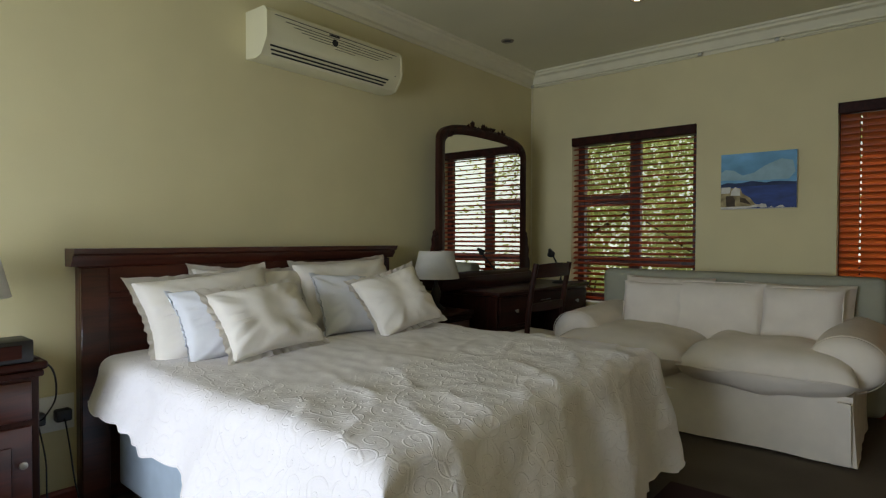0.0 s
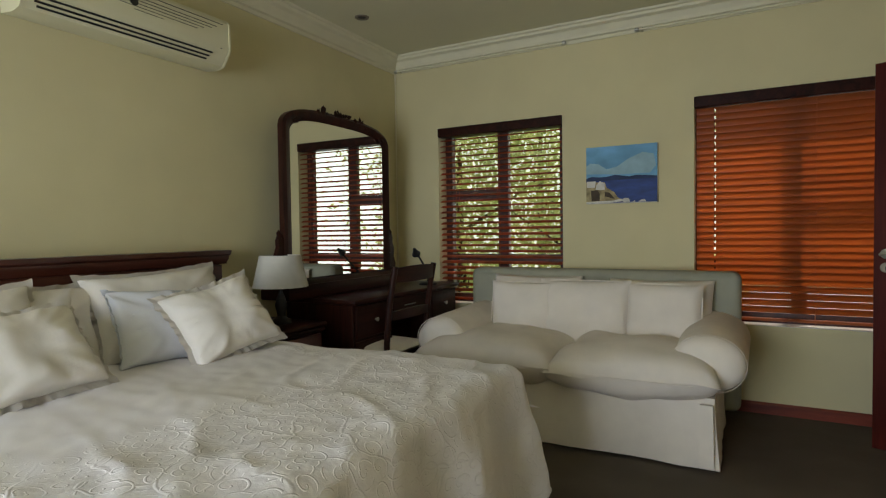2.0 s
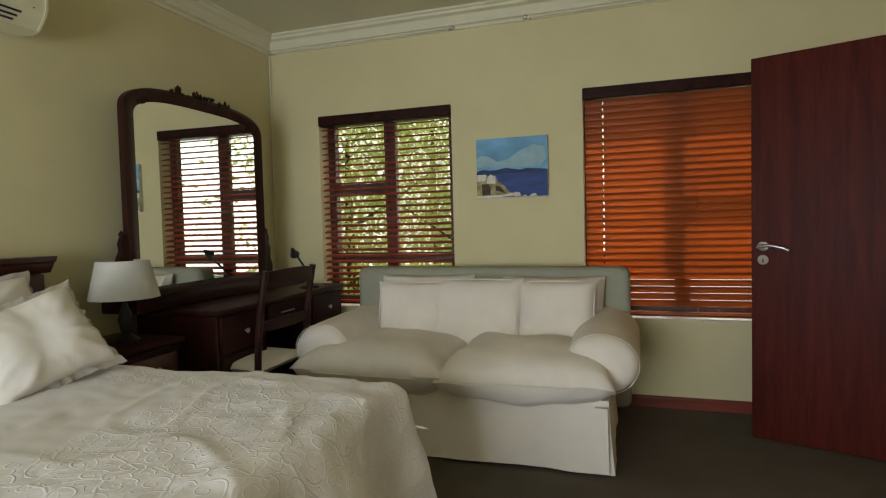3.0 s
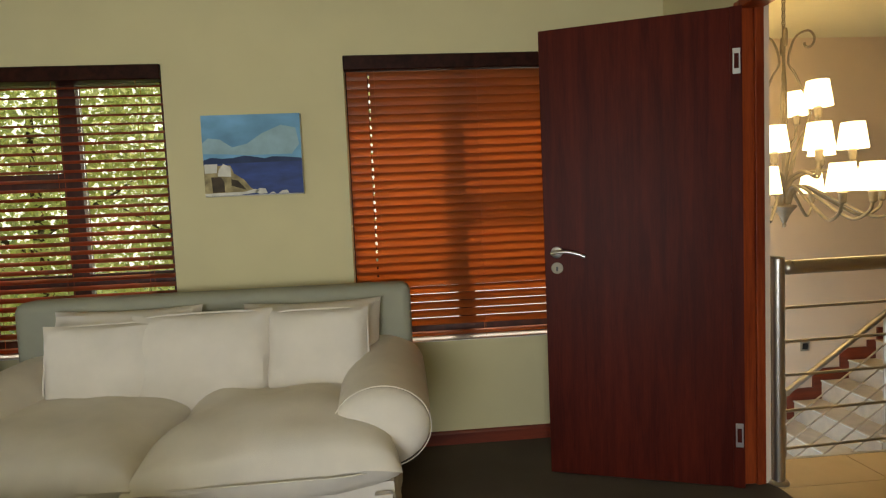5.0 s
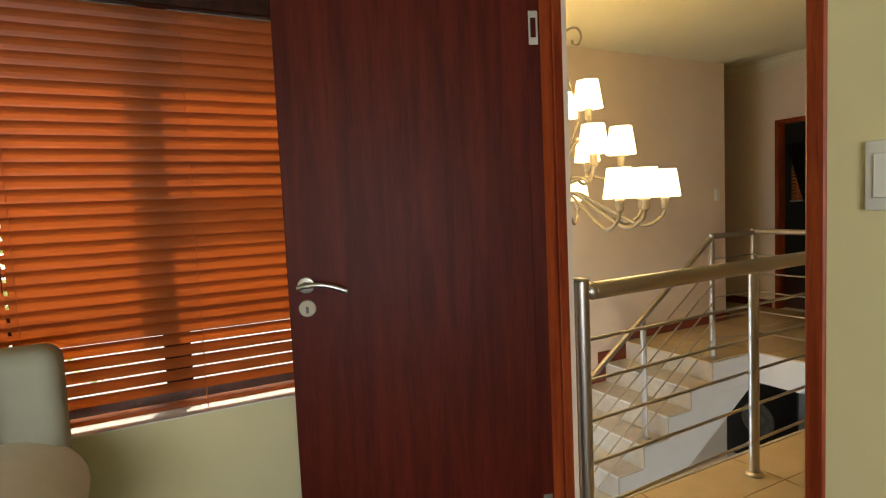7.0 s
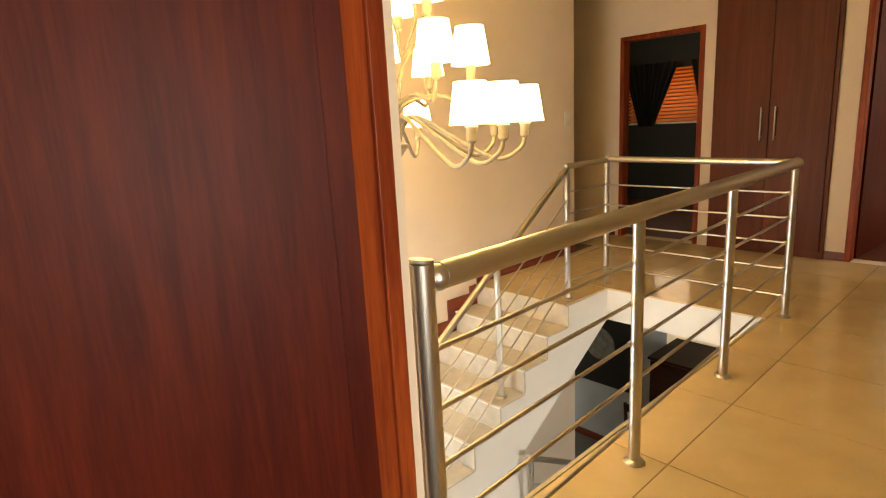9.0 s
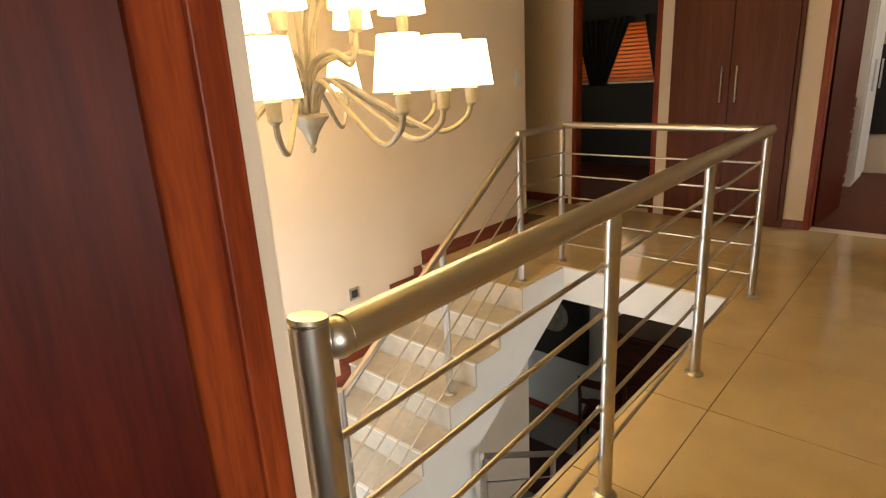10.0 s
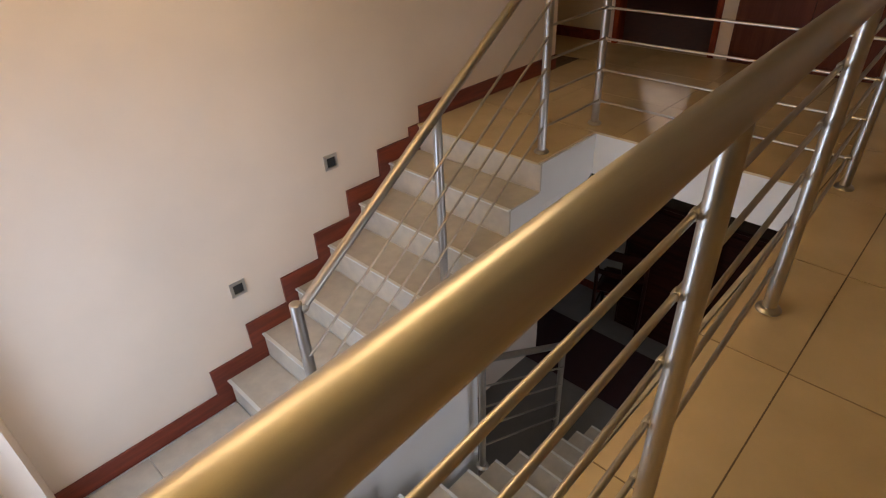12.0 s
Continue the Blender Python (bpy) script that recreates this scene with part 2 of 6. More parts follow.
def smooth_line(points, steps=8):
    """A Catmull-Rom line through points."""
    p = [Vector(q) for q in points]
    p = [2 * p[0] - p[1]] + p + [2 * p[-1] - p[-2]]
    out = []
    for a, b, c, d in zip(p, p[1:], p[2:], p[3:]):
        for i in range(steps):
            t = i / steps
            out.append(0.5 * (2 * b + (c - a) * t + (2 * a - 5 * b + 4 * c - d) * t * t + (3 * b - a - 3 * c + d) * t ** 3))
    return out + [p[-2]]


def part(name, bm, mat, parent=None, label="", smooth=True):
    """Links a bmesh as one mesh object, under a thing or a part if one is given."""
    me = bpy.data.meshes.new(name)
    bmesh.ops.translate(bm, vec=ORIGIN[0], verts=bm.verts)
    bm.to_mesh(me)
    bm.free()
    me.materials.append(mat)
    if smooth:
        me.polygons.foreach_set("use_smooth", [True] * len(me.polygons))
        me.set_sharp_from_angle(angle=radians(38))
    ob = new(name, me)
    if parent:
        ob.parent = parent
        ob.matrix_parent_inverse = parent.matrix_basis.inverted()
    return tagged(ob, label)


def piece(name, me, parent, m):
    ob = new(name, me)
    ob.parent = parent
    ob.matrix_parent_inverse = parent.matrix_basis.inverted()
    ob.matrix_basis = m
    return ob


def thing(name, place, label, category, group=""):
    ob = new(name)
    ob.empty_display_size = 0.1
    ob.matrix_basis = Matrix.Translation(Vector(place) + ORIGIN[0])
    return tagged(ob, label, category, group)


def structure(name, bm, mat, label, category, smooth=False):
    return tagged(part(name, bm, mat, None, "", smooth), label, category, "", "structure")


def wall(axis, c0, c1, u0, u1, z0, z1, holes=()):
    """A thick wall across axis from c0 to c1, along the other axis from u0 to u1, with holes (u0, u1, z0, z1) right through."""
    us = sorted({u0, u1, *[v for h in holes for v in h[:2]]})
    zs = sorted({z0, z1, *[v for h in holes for v in h[2:]]})
    nu, nz = len(us) - 1, len(zs) - 1

    def solid(i, k):
        if not (0 <= i < nu and 0 <= k < nz):
            return False
        u, z = (us[i] + us[i + 1]) / 2, (zs[k] + zs[k + 1]) / 2
        return not any(h[0] < u < h[1] and h[2] < z < h[3] for h in holes)

    bm = bmesh.new()

    def quad(*pts):
        bm.faces.new([bm.verts.new((c, u, z) if axis == "x" else (u, c, z)) for c, u, z in pts])

    for i in range(nu):
        for k in range(nz):
            if not solid(i, k):
                continue
            a, b, lo, hi = us[i], us[i + 1], zs[k], zs[k + 1]
            quad((c0, a, lo), (c0, b, lo), (c0, b, hi), (c0, a, hi))
            quad((c1, a, lo), (c1, b, lo), (c1, b, hi), (c1, a, hi))
            for di, dk, e in ((-1, 0, ((a, lo), (a, hi))), (1, 0, ((b, lo), (b, hi))), (0, -1, ((a, lo), (b, lo))), (0, 1, ((a, hi), (b, hi)))):
                if not solid(i + di, k + dk):
                    (ua, za), (ub, zb) = e
                    quad((c0, ua, za), (c0, ub, zb), (c1, ub, zb), (c1, ua, za))
    bmesh.ops.remove_doubles(bm, verts=bm.verts, dist=1e-5)
    bmesh.ops.recalc_face_normals(bm, faces=bm.faces)
    return bm


def prism(profile, axis, a, b):
    """A profile of (p, q) pairs drawn out along an axis from a to b: x takes (y, z), y takes (x, z)."""
    bm = bmesh.new()
    ends = [[bm.verts.new((e, p, q) if axis == "x" else (p, e, q)) for p, q in profile] for e in (a, b)]
    n = len(profile)
    for i in range(n):
        j = (i + 1) % n
        bm.faces.new((ends[0][i], ends[0][j], ends[1][j], ends[1][i]))
    bm.faces.new(ends[0][::-1])
    bm.faces.new(ends[1])
    bmesh.ops.recalc_face_normals(bm, faces=bm.faces)
    return bm


# ---- large structure ----
XH, YW, XD, XO, CEIL = -3.0, 5.0, 1.06, 1.183, 2.67          # headboard wall, window wall, door wall (room side, landing side), ceiling
W1 = (-2.58, -1.53, 0.60, 2.04)                              # window over the desk
W2 = (-0.635, 0.72, 0.56, 2.06)                               # window behind the sofa
DOOR = (3.443, 4.367, -0.02, 2.07)                              # doorway with its frame
YS, XF, XL = 6.35, 6.00, 1.375                                # stair wall, far wall, wall of the stairwell

structure("wall_bed", wall("x", XH - 0.23, XH, -1.35, 5.23, -0.02, 2.9), CREAM, "plain cream painted wall behind the bed", "wall")
structure("wall_window", wall("y", YW, YW + 0.23, XH, XD, -0.02, 2.9, [W1, W2]), CREAM, "cream painted wall with two blinded windows", "wall")
structure("wall_door", wall("x", XD, XO, -1.35, 5.23, -0.02, 2.9, [DOOR]), CREAM, "cream painted wall with an open doorway", "wall")
structure("wall_garden", wall("y", -1.35, -1.23, XH, XD, -0.02, 2.9, [(-2.55, -0.65, 0.2, 1.9)]), CREAM, "cream painted wall with a wide garden window", "wall")
structure("floor", boxed(XH, XO, -1.35, 5.0, -0.12, 0.0), CARPET, "brown cut-pile bedroom carpet", "floor")
structure("ceiling", boxed(XH, XD, -1.35, 5.0, CEIL, CEIL + 0.1), CEILING, "cream painted bedroom ceiling", "ceiling")


def cornice(name, axis, wall_at, side, a, b):
    prof = [(0, -0.125), (0.012, -0.125), (0.016, -0.105), (0.035, -0.098), (0.04, -0.08), (0.06, -0.045), (0.088, -0.034), (0.092, -0.018), (0.108, -0.013), (0.112, 0), (0, 0)]
    pts = [(wall_at + side * p, CEIL + q - 0.001) for p, q in prof]
    return structure(name, prism(pts, axis, a, b), CORNICE, "moulded cream plaster cornice", "cornice")


cornice("trim_bed_wall", "y", XH, 1, -1.23, 5.0)
cornice("trim_window_wall", "x", YW, -1, XH, XD)
cornice("trim_door_wall", "y", XD, -1, -1.23, 5.0)
SK = [(0, 0), (0.016, 0), (0.016, 0.058), (0.012, 0.066), (0.006, 0.072), (0, 0.072)]
structure("baseboard_window", prism([(YW - p, q) for p, q in SK], "x", XH, XD), SKIRT_WOOD, "red-brown wooden skirting board", "skirting")
structure("baseboard_bed", prism([(XH + p, q) for p, q in SK], "y", -1.23, 4.98), SKIRT_WOOD, "red-brown wooden skirting board", "skirting")
structure("baseboard_door", prism([(XD - p, q) for p, q in SK], "y", -1.23, 3.44), SKIRT_WOOD, "red-brown wooden skirting board", "skirting")

# landing: floor slab round the stairwell, walls, ceiling
ORIGIN[0] = LANDING
RISE, GOING, TOP_X = 0.160, 0.246, 3.722                     # stairs: rise, going, head of the upper flight
structure("landing_slab", boxed(XO + 0.09, 7.2, 1.6, 4.38, -0.25, -0.012), WHITE_PAINT, "white painted edge of the landing slab", "floor")
structure("landing_slab_far", boxed(4.23, XF, 4.38, YS, -0.25, -0.012), WHITE_PAINT, "white painted edge of the landing slab", "floor")
structure("landing_slab_top", boxed(TOP_X + 0.0005, 4.2295, 5.47, YS, -0.2495, -0.012), WHITE_PAINT, "white painted head of the stair", "floor")
structure("wall_stair", wall("y", YS, YS + 0.23, XL - 0.3, 5.10, -2.9, 2.9), LANDING_PAINT, "cream painted wall along the stair", "wall")
structure("wall_recess_side", wall("x", 4.87, 5.10, YS + 0.23, 7.3, -2.9, 2.9), LANDING_PAINT, "cream painted side of the recess", "wall")
structure("wall_recess_end", wall("y", 7.3, 7.42, 4.87, XF + 0.13, -2.9, 2.9), LANDING_PAINT, "cream painted end of the recess", "wall")
structure("landing_slab_recess", boxed(5.10, XF, YS, 7.3, -0.25, -0.012), WHITE_PAINT, "landing slab of the recess", "floor")
structure("wall_stairwell_near", wall("x", XO - 0.03, XO + 0.09, 4.42, 5.08, -2.9, -0.021), LANDING_PAINT, "cream wall below the bedroom", "wall")
structure("wall_stairwell", wall("x", XO - 0.03, XO + 0.09, 5.083, YS, -2.9, 2.9, [(5.2, 5.9, -0.95, 0.8)]), LANDING_PAINT, "cream wall with a tall stair window", "wall")
structure("wall_pier", boxed(XO + 0.0905, XL, 6.05, YS - 0.0005, -1.131, 2.9), LANDING_PAINT, "narrow cream pier in the corner of the stairwell", "wall")
FAR_DOOR, FAR_DOOR_B = (5.56, 6.40, 0.0, 2.02), (3.35, 4.36, 0.0, 2.12)
structure("wall_far", wall("x", XF, XF + 0.13, 1.6, 7.3, -0.32, 2.9, [FAR_DOOR, FAR_DOOR_B]), LANDING_PAINT, "cream wall at the end of the landing", "wall")
structure("wall_landing_back", wall("y", 1.48, 1.6, XO + 0.09, 9.0, -0.02, 2.9), LANDING_PAINT, "cream painted landing wall", "wall")
structure("ceiling_far", boxed(5.10, XF, 1.6, 7.3, CEIL, CEIL + 0.1), CEILING, "cream painted landing ceiling", "ceiling")
structure("ceiling_landing", boxed(XO + 0.09, 5.10, 1.6, YS, 2.53, 2.9), CEILING, "cream painted landing ceiling", "ceiling")
structure("floor_lower", boxed(XL - 0.3, 9.0, 1.0, 9.0, -2.95, -2.75), DARK_TILE, "grey tiled lower floor", "floor")
structure("backdrop_dark_end", boxed(9.0, 9.1, 1.48, 9.0, 0.0, 2.9), LANDING_PAINT, "cream wall of the far rooms", "wall")
structure("wall_lower_near", boxed(XL - 0.3, XL, 1.0, 4.41, -2.75, -0.32), LANDING_PAINT, "cream wall of the lower room", "wall")
structure("wall_lower_end", boxed(9.0, 9.1, 1.0, 9.0, -2.75, 0.0), LANDING_PAINT, "cream wall of the lower room", "wall")
structure("wall_lower_side", boxed(XL, 9.0, 0.9, 1.0, -2.75, 0.0), LANDING_PAINT, "cream wall of the lower room", "wall")
structure("ceiling_lower", boxed(4.9, 9.0, 1.0, 6.3, -0.45, -0.33), CEILING, "white ceiling of the lower room", "ceiling")
ORIGIN[0] = Vector((0, 0, 0))
structure("ground", boxed(-600, 600, -600, 600, -3.2, -3.0), GRASS, "green garden lawn", "ground")
# pale sunlit slab added so that the gaps in the blinds look bright
structure("pavement", boxed(-9, 16, 5.3, 45.0, -2.999, -2.96), WHITE_PAINT, "pale ground slab added to brighten the blind gaps", "pavement")

# door frame and leaf
frame_bm = bmesh.new()
JL, JR, FX = 4.325, 3.48, 1.157
box(frame_bm, XD - 0.006, FX, JL, 4.369, 0, 2.07, 0.004, 1)
box(frame_bm, XD - 0.006, FX, 3.441, JR, 0, 2.07, 0.004, 1)
box(frame_bm, XD - 0.006, FX, JR, JL, 2.035, 2.075, 0.004, 1)
box(frame_bm, FX - 0.043, FX - 0.003, JL - 0.012, JL, 0, 2.035, 0.003, 2)
box(frame_bm, FX - 0.043, FX - 0.003, JR, JR + 0.012, 0, 2.035, 0.003, 2)
structure("door_frame", frame_bm, FRAME_WOOD, "orange-brown hardwood door frame", "door frame")
structure("door_reveal", boxed(FX + 0.001, XO - 0.002, JL - 0.003, 4.366, 0, 2.069), LANDING_PAINT, "cream plaster reveal beside the door frame", "wall")
structure("door_reveal_right", boxed(FX + 0.001, XO - 0.002, 3.444, JR + 0.003, 0, 2.069), LANDING_PAINT, "cream plaster reveal beside the door frame", "wall")


def lever_handle(parent, x, y, z, side):
    """A satin lever on a round rose, and a keyhole rose below it."""
    h = part("handle", lathe([(0.0, 0), (0.026, 0), (0.027, side * 0.004), (0.024, side * 0.009), (0.012, side * 0.012), (0.010, side * 0.045), (0, side * 0.047)], 24, (x, y, z), "y"), CHROME, parent, "satin chrome lever handle")
    pts = smooth_line([(x - 0.022, y + side * 0.042, z - 0.004), (x, y + side * 0.046, z + 0.002), (x + 0.045, y + side * 0.05, z + 0.004), (x + 0.09, y + side * 0.048, z - 0.006), (x + 0.125, y + side * 0.046, z - 0.02)], 5)
    part("lever", tube(pts, 0.008, 10), CHROME, h)
    part("keyhole_rose", lathe([(0, 0), (0.026, 0), (0.027, side * 0.003), (0.025, side * 0.006), (0, side * 0.006)], 24, (x, y, z - 0.072), "y"), IRON, parent, "round satin keyhole plate")
    bm = boxed(x - 0.004, x + 0.004, y + side * 0.0055, y + side * 0.0075, z - 0.087, z - 0.066)
    part("keyhole", bm, BLACK, parent)


def door_leaf(name, hinge, turn, width, height, label, hinges=True):
    """A flush veneered leaf, hinged at its right end, running to minus x before it is turned."""
    d = new(name)
    d.empty_display_size = 0.1
    tagged(d, label, "door")
    part("panel", boxed(-width, -0.002, -0.04, 0, 0.008, height, 0.002, 1), DOOR_WOOD, d)
    part("hinge_stile", boxed(-0.045, 0.0, -0.0435, -0.041, 0.008, height), DOOR_WOOD, d)
    lever_handle(d, -width + 0.055, -0.041, 1.042, -1)
    for z in (0.24, height - 0.22) if hinges else ():
        h = part("hinge", boxed(-0.036, -0.006, -0.046, -0.0437, z - 0.052, z + 0.052, 0.001, 1), CHROME, d, "bare steel hinge plate")
        part("hinge_recess", boxed(-0.030, -0.013, -0.048, -0.0462, z - 0.03, z + 0.03), DOOR_WOOD, h)
    d.matrix_basis = Matrix.Translation(hinge) @ Matrix.Rotation(radians(turn), 4, "Z")
    return d


door_leaf("bedroom_door", (1.052, 4.322, 0), -20.6, 0.822, 2.032, "dark red mahogany flush door standing open in the bedroom")


# ---- windows and blinds ----
def window(name, hole, label, bars, uprights):
    x0, x1, z0, z1 = hole
    w = new(name)
    w.matrix_basis = Matrix.Translation(((x0 + x1) / 2, YW + 0.15, z0))
    tagged(w, label, "window", "", "structure")
    y0, y1 = YW + 0.13, YW + 0.19
    fr = part("window_frame", boxed(x0, x0 + 0.06, y0, y1, z0, z1), WINDOW_WOOD, w, smooth=False)
    part("window_frame", boxed(x1 - 0.06, x1, y0, y1, z0, z1), WINDOW_WOOD, w, smooth=False)
    part("window_frame", boxed(x0 + 0.06, x1 - 0.06, y0, y1, z0, z0 + 0.07), WINDOW_WOOD, w, smooth=False)
    part("window_frame", boxed(x0 + 0.06, x1 - 0.06, y0, y1, z1 - 0.06, z1), WINDOW_WOOD, w, smooth=False)
    for u in uprights:
        part("mullion", boxed(u - 0.045, u + 0.045, y0 + 0.003, y1 - 0.003, z0 + 0.07, z1 - 0.06), WINDOW_WOOD, w, smooth=False)
    for a, b, z in bars:
        part("transom", boxed(a, b, y0 + 0.006, y1 - 0.006, z - 0.04, z + 0.04), WINDOW_WOOD, w, smooth=False)
    for a, b in zip([x0, *uprights], [*uprights, x1]):
        p = part("pane", boxed(a + 0.05, b - 0.05, y0 + 0.028, y0 + 0.034, z0 + 0.06, z1 - 0.05), pane_m, w, smooth=False)
        p.visible_shadow = False
    part("window_sill", boxed(x0 + 0.002, x1 - 0.002, YW + 0.001, YW + 0.13, z0 - 0.03, z0 + 0.004), WHITE_PLASTIC, w, "white painted window sill", smooth=False)
    return w


window("window_1", W1, "dark timber window behind an open slatted blind", [(-2.52, -2.10, 1.49), (-2.52, -1.59, 0.96)], [-2.06])
window("window_2", W2, "dark timber window behind a closed slatted blind", [(0.0, 0.66, 1.47), (-0.56, 0.66, 0.93)], [-0.03])


def blind(name, hole, label, slat_mat, tilt, pitch, cords, open_below=None, open_tilt=0, holes=False):
    x0, x1, z0, z1 = hole
    x0, x1 = x0 + 0.012, x1 - 0.012
    y = YW + 0.035
    b = thing(name, ((x0 + x1) / 2, y, z0), label, "window blind")
    part("headrail", boxed(x0 - 0.01, x1 + 0.01, YW - 0.018, YW + 0.06, z1 - 0.075, z1 - 0.002, 0.004, 1), DARK_WOOD, b, "dark wooden pelmet")
    half = (x1 - x0) / 2
    bm = bmesh.new()
    hole = x0 + 0.112 - (x0 + x1) / 2
    spans = [(-half, hole - 0.005), (hole + 0.005, half)] if holes else [(-half, half)]
    if holes:
        for sa in (-0.017, 0.017):
            box(bm, hole - 0.005, hole + 0.005, sa - 0.0075, sa + 0.0075, -0.001, 0.0022)
    for ea, eb in spans:
        rows = []
        for i in range(5):
            s = (i / 4 - 0.5) * 0.05
            c = 0.004 * (1 - (2 * i / 4 - 1) ** 2)
            rows.append([[bm.verts.new((sx, s, c + t)) for sx in (ea, eb)] for t in (0.0014, -0.0014)])
        for p, q in zip(rows, rows[1:]):
            bm.faces.new((p[0][0], p[0][1], q[0][1], q[0][0]))
            bm.faces.new((p[1][0], q[1][0], q[1][1], p[1][1]))
            for e in (0, 1):
                bm.faces.new((p[0][e], q[0][e], q[1][e], p[1][e]))
        for p in (rows[0], rows[-1]):
            bm.faces.new((p[0][0], p[1][0], p[1][1], p[0][1]))
    bmesh.ops.recalc_face_normals(bm, faces=bm.faces)
    me = bpy.data.meshes.new("slat")
    bm.to_mesh(me)
    bm.free()
    me.materials.append(slat_mat)
    z = z1 - 0.10
    k = 0
    rng = random.Random(4)
    while z > z0 + 0.07:
        a = tilt if open_below is None or z > open_below else open_tilt
        piece("slat", me, b, Matrix.Translation(((x0 + x1) / 2, y, z)) @ Matrix.Rotation(radians(a + rng.uniform(-1.5, 1.5)), 4, "X"))
        z -= pitch
        k += 1
    part("bottom_rail", boxed(x0, x1, y - 0.025, y + 0.025, z0 + 0.032, z0 + 0.048, 0.004, 1), slat_mat, b)
    for u in cords:
        bm = bmesh.new()
        for dy in (-0.027, 0.027):
            tube([(u, y + dy, z1 - 0.06), (u, y + dy, z0 + 0.02)], 0.0012, 6, bm)
        part("ladder_cord", bm, slat_mat, b)
    bm = tube([(x0 + 0.11, YW - 0.004, z1 - 0.07), (x0 + 0.112, YW - 0.006, z0 + 0.5)], 0.0016, 6)
    part("pull_cord", bm, DARK_WOOD, b)
    return b


blind("window_blind", W1, "dark red-brown wooden venetian blind with open slats", SLAT_OPEN, 20, 0.0455, (-2.42, -2.06, -1.66))
blind("window_blind", W2, "orange-brown wooden venetian blind with closed slats", SLAT_CLOSED, -67, 0.0432, (-0.48, 0.05, 0.58), 0.86, -57, True)


# ---- sofa ----
def cushion(sx, sy, sz, n=14, power=4.0, sag=0.0, wobble=0.006, seed=0, pinch=0.05, crease=0.0):
    """A stuffed cushion: flat rounded slab that is thickest in its middle, with a soft uneven skin."""
    bm = bmesh.new()
    grid = {}
    for side in (1, -1):
        for i in range(n + 1):
            for j in range(n + 1):
                if side == -1 and (i in (0, n) or j in (0, n)):
                    grid[side, i, j] = grid[1, i, j]
                    continue
                u, v = 2 * i / n - 1, 2 * j / n - 1
                u, v = math.sin(u * math.pi / 2) * 0.35 + u * 0.65, math.sin(v * math.pi / 2) * 0.35 + v * 0.65
                edge = (1 - abs(u) ** power) * (1 - abs(v) ** power)
                z = sz / 2 * max(edge, 0) ** 0.42
                pin = 1 - pinch * (1 - v * v) * abs(u) ** 3
                pin2 = 1 - pinch * (1 - u * u) * abs(v) ** 3
                w = noise.noise(Vector((u * 1.7 + seed * 9.1, v * 1.7, side * 2.0 + seed))) * wobble
                w += noise.noise(Vector((u * 4.5 + seed * 3.7, v * 4.5, side + seed))) * wobble * 0.18
                if crease:
                    rim = max(abs(u), abs(v)) ** 2 * (1 - max(abs(u), abs(v)) ** 8)
                    round_ = math.atan2(v, u)
                    w += crease * rim * noise.noise(Vector((math.cos(round_) * 5 + seed, math.sin(round_) * 5, side * 3.0)))
                p = Vector((u * sx / 2 * pin, v * sy / 2 * pin2, side * z + w * 2 - sag * (1 - u * u) * (1 - v * v)))
                grid[side, i, j] = bm.verts.new(p)
    for side in (1, -1):
        for i in range(n):
            for j in range(n):
                q = [grid[side, i, j], grid[side, i + 1, j], grid[side, i + 1, j + 1], grid[side, i, j + 1]]
                bm.faces.new(q if side == 1 else q[::-1])
    return bm


def move(bm, m):
    bmesh.ops.transform(bm, matrix=m, verts=bm.verts)
    return bm


